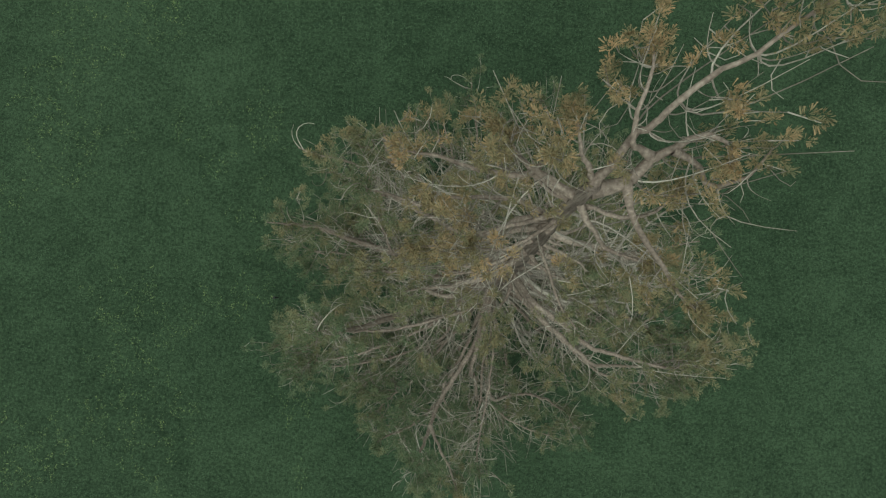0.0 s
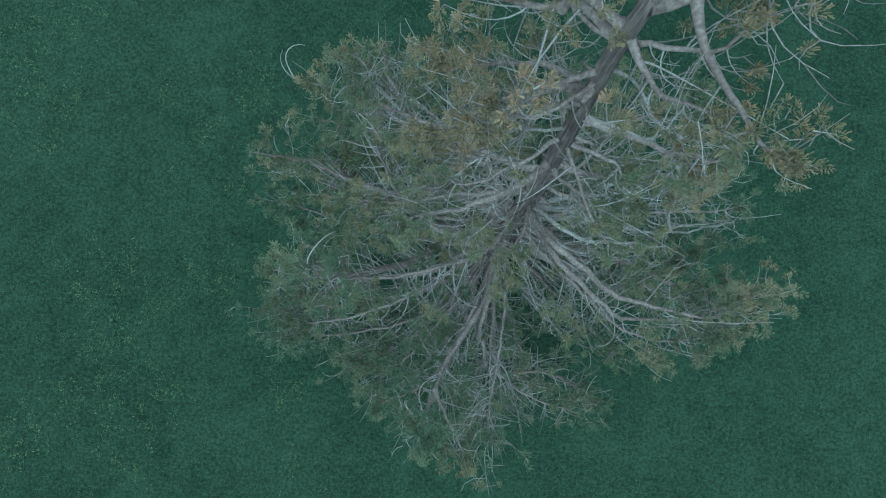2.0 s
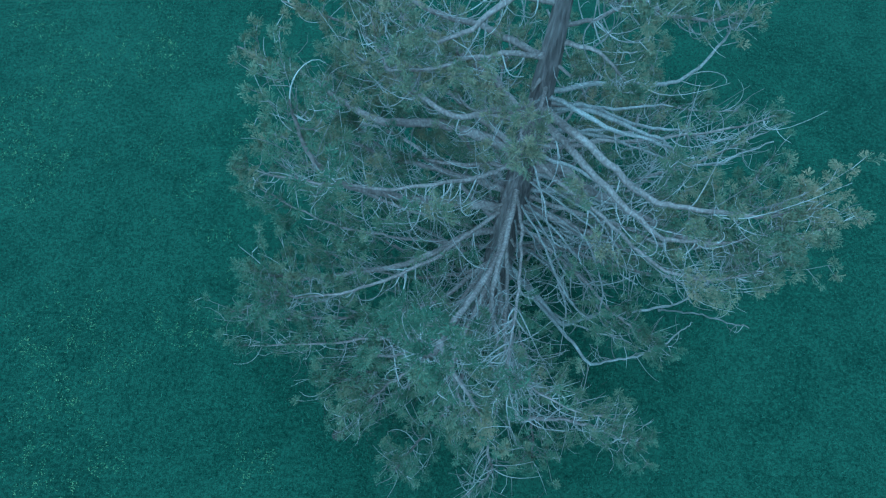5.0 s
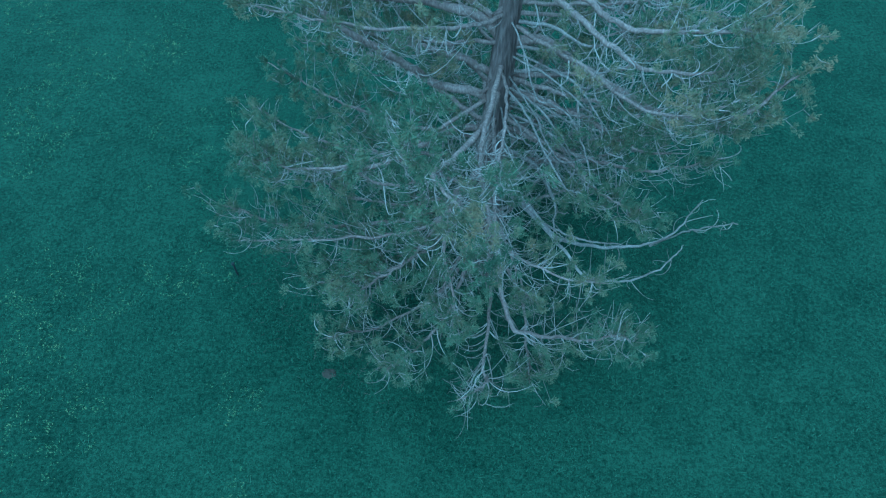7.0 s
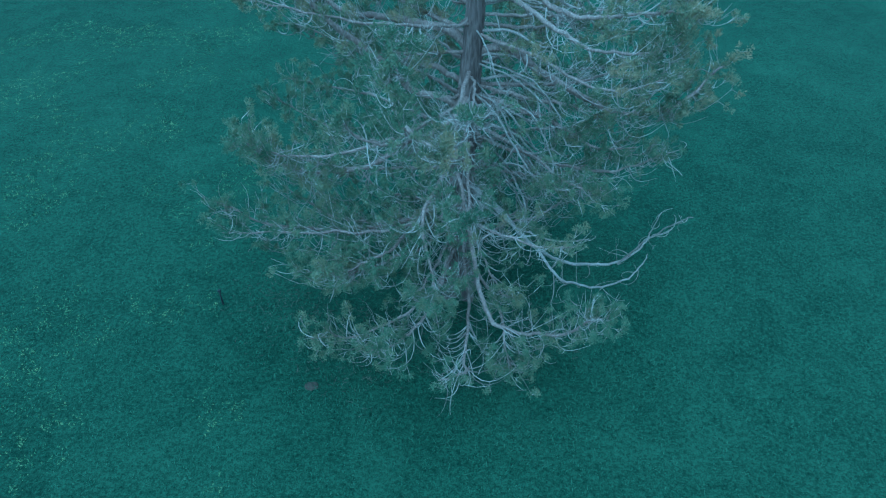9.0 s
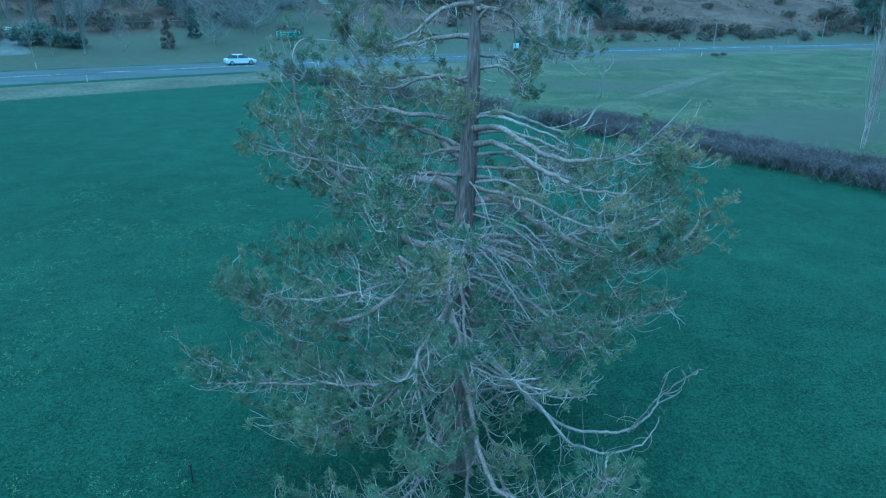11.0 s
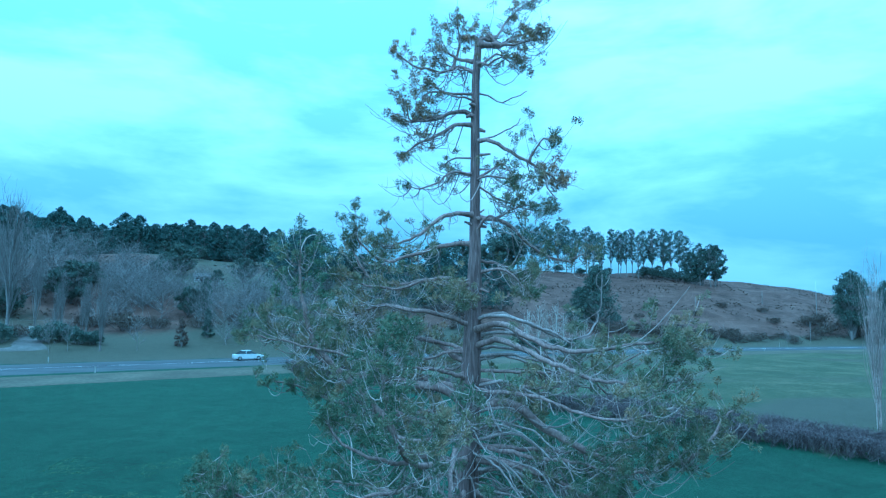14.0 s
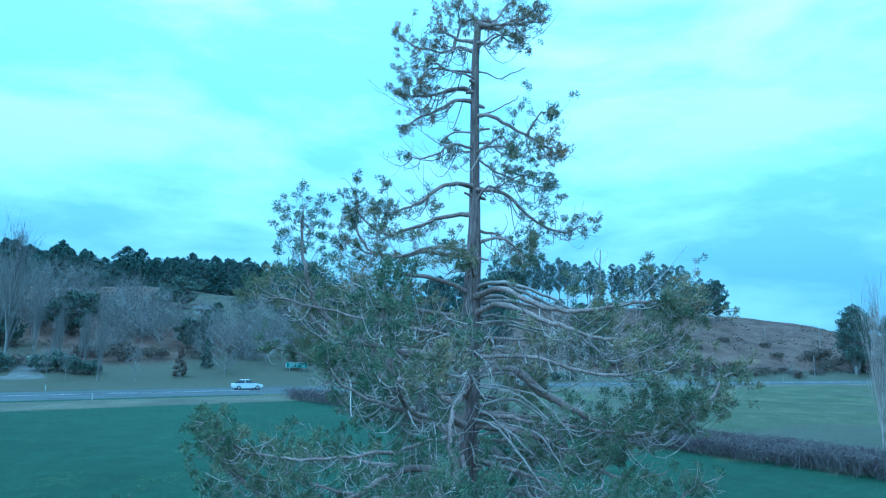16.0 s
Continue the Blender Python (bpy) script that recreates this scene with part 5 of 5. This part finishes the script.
near_poplar = bare_tree("bare_poplar", 11.0, 2.3, 0.9, TWIG, "slender leafless poplar with many thin pale upright stems", "tree", 171, 6, 16, 3, 0.0026, 0.3)
near_poplar.matrix_basis = pose(30.3, 31.2, -0.05)
# woods on the far hill
def far_woods():
    rng = np.random.default_rng(77)
    h = Heap()
    n = 5200
    x, y = rng.uniform(-380, 300, n), rng.uniform(520, 960, n)
    z = np.array([height(a, b) for a, b in zip(x, y)])
    ok = z > 14
    c = np.stack((x[ok], y[ok], z[ok] + rng.uniform(0, 9, ok.sum())), axis=1)
    leaves(h, c, rng.uniform(1.5, 4.5, len(c)), rng)
    rods(h, c - np.array([0, 0, 9.0]), c, 0.3, 0.2)
    tagged(link("far_woods", h.mesh("far_woods", GUM)), "hazy woods on a far hill", "woods", kind="stuff")


far_woods()
# shrubs
green_bush = [bush("shrub", 4, 3.2, EVER, "dense dark green shrub by the road", "shrub", 180 + i) for i in range(2)]
plant_out(green_bush, [(-66.4, 101, 3.4), (-64.5, 101.6, 3.2), (-72.5, 100.6, 3.6), (-70, 101.5, 4.6), (-79.5, 99.5, 4.4), (16, 111, 2.6), (19, 110, 2.4), (22, 111, 2.6), (13, 111, 3.0), (75, 228, 6.5), (72, 231, 5.5), (79, 226, 6), (83, 226, 5), (87, 222, 6), (58, 233, 4), (49, 235, 3.5), (40, 236, 4), (31, 237, 4), (-70, 170, 3)], 3.2, PLANT, "green shrubs")
dry_bush = [bush("dry_shrub", 5, 2.6, SHRUB, "brown leafless shrub on the slope", "shrub", 190 + i, leaf=0.16) for i in range(2)]
spots = [(-66, 115, 4.2), (-74, 117, 3), (42, 130, 3.6), (47, 129, 3.4), (38, 131, 3), (81, 152, 2.2), (76, 125, 1.8), (70, 127, 2), (58, 121, 2.8), (63, 123, 2.6), (53, 124, 2.4), (68, 118, 2.2), (-60, 116, 3), (-52, 119, 3), (38.2, 85.4, 0.9), (39.6, 86, 0.8),
         (90, 150, 2), (64, 160, 2), (56, 170, 2), (76, 172, 2.4), (48, 156, 1.8), (86, 168, 2), (-46, 124, 3), (-92, 118, 3), (-80, 104, 2.6), (-30, 112, 3), (-16, 112, 2.6), (-4, 114, 2.6), (6, 116, 2.4), (30, 117, 2), (34, 119, 2.2), (44, 121, 2.2), (49, 118, 1.8)]
plant_out(dry_bush, spots, 2.6, PLANT, "brown shrubs")
bands = [copy_thing(b, pose(0, 0, 0)) for b in dry_bush]
spots = [(46 + 3.0 * i + PLANT.uniform(-1.4, 1.4), 147.5 + 0.15 * i + PLANT.uniform(-4, 4), PLANT.uniform(1.6, 3.4)) for i in range(12)]
spots += [(107 + 2.4 * i, 160 + 0.4 * i + PLANT.uniform(-7, 7), PLANT.uniform(2.4, 4.2)) for i in range(11)]
spots += [(58 + 5.0 * i + PLANT.uniform(-2, 2), 142 + 0.6 * i + PLANT.uniform(-3, 3), PLANT.uniform(1.0, 1.8)) for i in range(9)]
plant_out(bands, spots, 2.6, PLANT, "shrub bands on the heath", stand)


# soft leafless thickets between the bare trees
thickets = [bush("thicket", 8, 5, GREY, "soft grey leafless thicket in the bare woods", "thicket", 210 + i, clumps=26, per=46, leaf=0.19) for i in range(3)]
THICK = np.random.default_rng(63)
spots = []
while len(spots) < 78:
    x, y = THICK.uniform(-122, -36), THICK.uniform(118, 172)
    clear = x + 86 < 9 and abs(x + 86) < 7 and y < 138
    if y < 176 + (x + 60) * 0.35 and y > 112 - x * 0.1 - 2 and not clear and not (-78 < x < -48 and y > 152) and not (-64 < x < -44 and y < 132):
        spots.append((x, y, THICK.uniform(3.2, 6.5)))
plant_out(thickets, spots, 5, THICK, "thickets in the bare woods")


# low scrub over the heath
def heath_scrub():
    rng = np.random.default_rng(41)
    h = Heap()
    n = 7000
    x, up = rng.uniform(-115, 140, n), rng.uniform(10, 128, n)
    ok = np.array([noise.noise((a * 0.05, b * 0.05, 6.0)) + 0.5 * noise.noise((a * 0.2, b * 0.2, 9.0)) > 0.02 and (a > 0 or b > 30) for a, b in zip(x, up)])
    x, up = x[ok], up[ok]
    c = np.array([place(a, bend(a, 101.0, 0.16, -0.0009) + b) for a, b in zip(x, up)])
    size = rng.uniform(0.1, 0.28, len(c)) * rng.uniform(0.8, 2.4, len(c))
    clump_crown(h, c + np.array([0, 0, 0.2]), size, 16, 0.2, rng)
    tagged(link("heath_scrub", h.mesh("heath_scrub", SHRUB)), "low brown scrub and bracken over the heath", "scrub", kind="stuff")


heath_scrub()


# a worn pale track in the far paddock
def build_track():
    v, q = [], []
    n = 22
    for i in range(n + 1):
        u = i / n
        cx, cy = 21.5 + 23 * u, 54.5 + 27 * u
        wide = 1.1 * math.sin(math.pi * min(1, 0.08 + u)) + 0.25 + 0.3 * noise.noise((u * 9, 0, 0))
        for k, z in ((-1.0, -0.05), (-0.7, 0.025), (0.7, 0.025), (1.0, -0.05)):
            v.append((cx + 0.75 * wide * k, cy - 0.66 * wide * k + 0.2 * noise.noise((u * 14, k, 2)), z))
    for i in range(n):
        for k in range(3):
            q.append((i * 4 + k, i * 4 + k + 1, (i + 1) * 4 + k + 1, (i + 1) * 4 + k))
    tagged(link("track", mesh_of("track", v, q, [], STRAW, True)), "faint worn pale track through the paddock", "track", kind="structure")


build_track()


# ---- the hedge across the field ----
def build_hedge(label, y0, y1, off, tall, thick, count, seed):
    rng = np.random.default_rng(seed)
    y = rng.uniform(y0, y1, count)
    x = np.array([hedge_line(v) for v in y]) + off + rng.normal(0, thick * 0.34, count)
    top = tall * (0.84 + 0.14 * np.array([noise.noise((v * 0.4, 2.0, off)) for v in y])) * rng.uniform(0.7, 1.0, count)
    a = np.stack((x, y, rng.uniform(-0.1, 0.5, count)), axis=1)
    b = np.stack((x + rng.normal(0, 0.4, count), y + rng.normal(0, 0.5, count), top), axis=1)
    m = (a + b) / 2 + rng.normal(0, 0.12, (count, 3))
    h = Heap()
    tubes(h, np.stack((a, m, b), axis=1), np.stack((np.full(count, 0.016), np.full(count, 0.012), np.full(count, 0.005)), axis=1), 3)
    v = rng.uniform(0.25, 0.95, (count, 2, 1))
    c0 = m[:, None] + (b - m)[:, None] * v
    c1 = c0 + rng.normal(0, 1, (count, 2, 3)) * np.array([0.26, 0.3, 0.14]) + np.array([0, 0, 0.03])
    h2 = Heap()
    rods(h2, c0.reshape(-1, 3), c1.reshape(-1, 3), 0.013, 0.006)
    ob = thing("hedge", (0, 0, 0), label, "hedge", "field hedges")
    tagged(link("stem_thicket", h.mesh("stem_thicket", BRUSH), ob), kind="stuff")
    tagged(link("twig_thicket", h2.mesh("twig_thicket", BRUSH), ob, "fine purple-brown twigs"), kind="stuff")


build_hedge("long leafless purple-brown hedge across the field", -6, 42, 1.2, 1.45, 2.0, 7000, 1)
build_hedge("second dark leafless hedge row beside the first", 8, 41, 4.0, 1.6, 1.6, 4200, 2)
build_hedge("leafless hedge running on towards the road", 44, 72, 0.6, 1.9, 2.0, 2600, 3)


# ---- road furniture, houses and the car ----
def build_pole(x, y, tall, arm=True, label="pale wooden power pole with a short crossarm"):
    po = thing("power_pole", stand(x, y), label, "pole", "power poles")
    post("pole", tall, 0.09, 0.065, GREY, po)
    if arm:
        boxed("crossarm", (-0.6, -0.05, tall - 0.32), (0.6, 0.05, tall - 0.22), PALE, po, 0.01)
        for k in (-0.5, -0.2, 0.2, 0.5):
            boxed("insulator", (k - 0.05, -0.05, tall - 0.22), (k + 0.05, 0.05, tall - 0.04), WHITE, po, 0.015)
    return po


for x, y, tall in ((61.5, 124.5, 4.9), (98.5, 147.5, 5.2), (82, 176, 4.2), (112, 194, 4.2), (-14, 118, 5.0), (-20, 160, 4.4), (-30, 168, 4.2)):
    build_pole(x, y, tall, tall == 5.0)
mast = thing("mast", place(101, 168), "thin tall steel mast on the heath", "mast")
post("mast_pole", 10.2, 0.07, 0.04, STEEL, mast)
for k in (6.0, 8.5):
    boxed("antenna_bar", (-0.4, -0.03, k), (0.4, 0.03, k + 0.06), STEEL, mast, 0.01)


def build_road_sign(x, y):
    sg = thing("road_sign", stand(x, y), "long green road sign on two posts", "sign", turn=8)
    for k in (-1.3, 1.3):
        post("sign_post", 1.9, 0.05, 0.05, STEEL, sg, 8, at=(k, 0.05))
    boxed("panel", (-2.05, -0.03, 0.75), (2.05, 0.03, 1.75), GREEN, sg, 0.02, "green panel")
    for lo, hi in (((-2.05, -0.036, 1.69), (2.05, -0.031, 1.75)), ((-2.05, -0.036, 0.75), (2.05, -0.031, 0.81)), ((-2.05, -0.036, 0.81), (-1.9, -0.031, 1.69)), ((1.9, -0.036, 0.81), (2.05, -0.031, 1.69))):
        boxed("border", lo, hi, LETTER, sg)
    for x0, x1, z in ((-1.5, 0.6, 1.38), (-1.5, 0.2, 1.02), (0.9, 1.5, 1.38), (0.7, 1.5, 1.02)):
        boxed("text_bar", (x0, -0.036, z), (x1, -0.031, z + 0.16), LETTER, sg)


build_road_sign(-22.6, 112.0)
ws = thing("notice_sign", stand(19.2, 115.2), "white square notice board on a post", "sign")
post("sign_post", 1.3, 0.06, 0.06, DARK, ws, 8, at=(0, 0.05))
boxed("panel", (-0.5, -0.03, 0.65), (0.5, 0.03, 1.5), CARPAINT, ws, 0.02, "white panel")
boxed("base", (-0.5, -0.12, -0.1), (0.5, 0.12, 0.45), DARK, ws, 0.03, "dark base")


def build_marker(x, y):
    mk = thing("marker_post", stand(x, y), "thin pale roadside marker post", "post", "marker posts")
    boxed("shaft", (-0.06, -0.02, -0.1), (0.06, 0.02, 0.85), CREAM, mk, 0.008)
    boxed("reflector", (-0.035, -0.026, 0.68), (0.035, -0.021, 0.8), STEEL, mk)


for x, off in ((-38.8, 0.3), (-14, 0.6), (50.3, 7.6), (70, 1.2), (-52, -17.0), (14, -16.5), (56, -15.5), (84, -13)):
    build_marker(x, (road_near(x) - off) if off > 0 else (road_far(x) + 1.5))


def build_house(x, y, w, d, wall_h, wall_mat, roof_mat, label, turn, category="house"):
    ho = thing("house", place(x, y), label, category, turn=turn)
    bm = bmesh.new()
    hw, hd, rise = w / 2, d / 2, d * 0.32
    pts = [(-hw, -hd, -1), (hw, -hd, -1), (hw, hd, -1), (-hw, hd, -1), (-hw, -hd, wall_h), (hw, -hd, wall_h), (hw, hd, wall_h), (-hw, hd, wall_h), (-hw, 0, wall_h + rise), (hw, 0, wall_h + rise)]
    vs = [bm.verts.new(p) for p in pts]
    for f in ((0, 1, 5, 4), (2, 3, 7, 6), (1, 2, 6, 9, 5), (3, 0, 4, 8, 7), (4, 5, 9, 8), (6, 7, 8, 9), (3, 2, 1, 0)):
        bm.faces.new([vs[i] for i in f])
    part("wall", bm, wall_mat, ho)
    for s in (-1, 1):
        bm = bmesh.new()
        o, t = 0.35, 0.12
        a = [(-hw - o, s * (hd + o), wall_h - o * 0.64 + 0.02), (hw + o, s * (hd + o), wall_h - o * 0.64 + 0.02), (hw + o, 0, wall_h + rise + 0.02), (-hw - o, 0, wall_h + rise + 0.02)]
        vs = [bm.verts.new(p) for p in a] + [bm.verts.new((p[0], p[1], p[2] + t)) for p in a]
        for f in ((0, 1, 2, 3), (4, 5, 6, 7), (0, 1, 5, 4), (1, 2, 6, 5), (2, 3, 7, 6), (3, 0, 4, 7)):
            bm.faces.new([vs[i] for i in f])
        bmesh.ops.recalc_face_normals(bm, faces=bm.faces)
        part("roof", bm, roof_mat, ho)
    for k in (-0.28, 0.28):
        wi = boxed("window", (k * w - 0.45, -hd - 0.05, wall_h * 0.4), (k * w + 0.45, -hd + 0.02, wall_h * 0.82), WHITE, ho, 0.01)
        boxed("pane", (k * w - 0.38, -hd - 0.06, wall_h * 0.44), (k * w + 0.38, -hd - 0.045, wall_h * 0.78), GLASS, wi)
    boxed("door", (-0.4, -hd - 0.04, 0), (0.4, -hd + 0.02, min(2.0, wall_h * 0.85)), DARK, ho, 0.01)
    return ho


build_house(-72, 169, 4.0, 2.8, 1.4, CREAM, ROOF, "small cream shed with a dull roof on the grassy slope", 12, "shed")
build_house(-44.0, 144.5, 2.2, 2.4, 1.9, CREAM, ROOF, "small pale gabled cottage among bare trees", 70)
build_house(-30, 151, 3.4, 3.6, 2.6, CREAM, ROOF, "cream cottage with a dull grey roof", 30)


def build_car():
    """A light saloon, nose along +x, on four wheels."""
    car = thing("car", (-25.6, 87.6, 0.1), "white saloon car on the country road", "car", turn=27)
    bm = bmesh.new()
    half = ((-2.15, 0.5, 0.86), (-2.2, 0.32, 0.6), (-2.1, 0.28, 0.3), (2.05, 0.28, 0.28), (2.2, 0.32, 0.52), (2.05, 0.5, 0.72), (1.1, 0.6, 0.92), (-1.5, 0.6, 0.95))
    rings = []
    for y, k in ((-0.88, 0.93), (-0.8, 1.0), (0.8, 1.0), (0.88, 0.93)):
        rings.append([bm.verts.new((p[0] * k, y, 0.28 + (p[2] - 0.28) * (0.98 if k < 1 else 1.0))) for p in half])
    for a, b in zip(rings, rings[1:]):
        for i in range(len(half)):
            bm.faces.new((a[i], a[(i + 1) % len(half)], b[(i + 1) % len(half)], b[i]))
    bm.faces.new(rings[0])
    bm.faces.new(rings[-1][::-1])
    bmesh.ops.recalc_face_normals(bm, faces=bm.faces)
    body = part("body", bm, CARPAINT, car)
    bm = bmesh.new()
    low = [(-1.75, -0.78, 0.92), (1.1, -0.78, 0.9), (1.1, 0.78, 0.9), (-1.75, 0.78, 0.92)]
    top = [(-0.95, -0.6, 1.4), (0.25, -0.6, 1.4), (0.25, 0.6, 1.4), (-0.95, 0.6, 1.4)]
    lv, tv = [bm.verts.new(p) for p in low], [bm.verts.new(p) for p in top]
    for i in range(4):
        bm.faces.new((lv[i], lv[(i + 1) % 4], tv[(i + 1) % 4], tv[i]))
    bm.faces.new(tv)
    bm.faces.new(lv[::-1])
    part("cabin_glass", bm, GLASS, car, "dark side and end windows")
    boxed("roof", (-1.0, -0.62, 1.39), (0.3, 0.62, 1.45), CARPAINT, car, 0.02)
    for x0, x1 in ((-0.5, -0.42),):
        for s in (-1, 1):
            boxed("door_pillar", (x0, s * 0.74 - 0.03, 0.9), (x1, s * 0.64 + 0.03, 1.41) if s > 0 else (x1, -0.6, 1.41), CARPAINT, car)
    for x in (-1.35, 1.35):
        for s in (-1, 1):
            wheel = thing("wheel", (x, s * 0.8, 0.31), "", "")
            wheel.parent = car
            for nm, r, wd, m in (("tyre", 0.31, 0.2, DARK), ("rim", 0.19, 0.215, STEEL)):
                bm = bmesh.new()
                bmesh.ops.create_cone(bm, cap_ends=True, segments=20, radius1=r, radius2=r, depth=wd, matrix=Matrix.Rotation(math.pi / 2, 4, "X"))
                part(nm, bm, m, wheel)
    for s in (-1, 1):
        boxed("headlight", (2.02, s * 0.62 - 0.16, 0.55), (2.16, s * 0.62 + 0.16, 0.68), STEEL, car, 0.02)
        boxed("tail_light", (-2.18, s * 0.64 - 0.14, 0.62), (-2.08, s * 0.64 + 0.14, 0.76), RUST, car, 0.02)


build_car()


# ---- the gravel drive, its barrier and the wires along the road ----
def build_drive():
    line = spline([(-73.5, 95.2, 0), (-75.2, 100, 0), (-78.5, 105.5, 0), (-83.5, 109.5, 0), (-92, 111, 0)], 26)
    wide = np.interp(np.linspace(0, 1, 26), (0, 0.2, 0.5, 1), (4.6, 2.6, 2.1, 1.8))
    v, q = [], []
    for i, p in enumerate(line):
        go = unit(line[min(25, i + 1)] - line[max(0, i - 1)])
        for k in (-1.0, -0.5, 0.0, 0.5, 1.0):
            w = wide[i] * k * (1 + 0.12 * noise.noise((i * 0.5, k * 3, 0)))
            x, y, z = place(p[0] - go[1] * w, p[1] + go[0] * w)
            v.append((x, y, z + 0.16 - 0.06 * k * k))
    for i in range(25):
        for k in range(4):
            q.append((i * 5 + k, i * 5 + k + 1, i * 5 + k + 6, i * 5 + k + 5))
    tagged(link("driveway", mesh_of("driveway", v, q, [], GRAVEL, True)), "pale gravel drive leaving the road", "drive", kind="structure")
    bar = thing("barrier", place(-80, 109.2), "low barrier of two weathered pale rails", "barrier", turn=-32)
    for k in (-1.9, 0.0, 1.9):
        post("rail_post", 0.95, 0.09, 0.08, PALE, bar, 8, at=(k, 0.1))
    for z in (0.42, 0.78):
        boxed("rail", (-2.2, -0.05, z), (2.2, 0.03, z + 0.16), PALE, bar, 0.02)


build_drive()


def build_wires():
    build_pole(-96, 68, 7.6)
    a0, a1 = stand(-96, 68), stand(-14, 118)
    a0, a1 = (a0[0], a0[1], a0[2] + 7.6), (a1[0], a1[1], a1[2] + 5.0)
    for k in (-0.5, -0.2, 0.2, 0.5):
        h = Heap()
        u = np.linspace(0, 1, 30)
        x, y = a0[0] + (a1[0] - a0[0]) * u, a0[1] + (a1[1] - a0[1]) * u + k
        z = a0[2] + (a1[2] - a0[2]) * u - 1.9 * 4 * u * (1 - u) - 0.08
        tubes(h, np.stack((x, y, z), axis=1)[None], np.full((1, 30), 0.005), 5)
        tagged(link("overhead_wire", h.mesh("overhead_wire", GREY, True)), "thin pale overhead power wire between poles", "wire", "power wires")


build_wires()
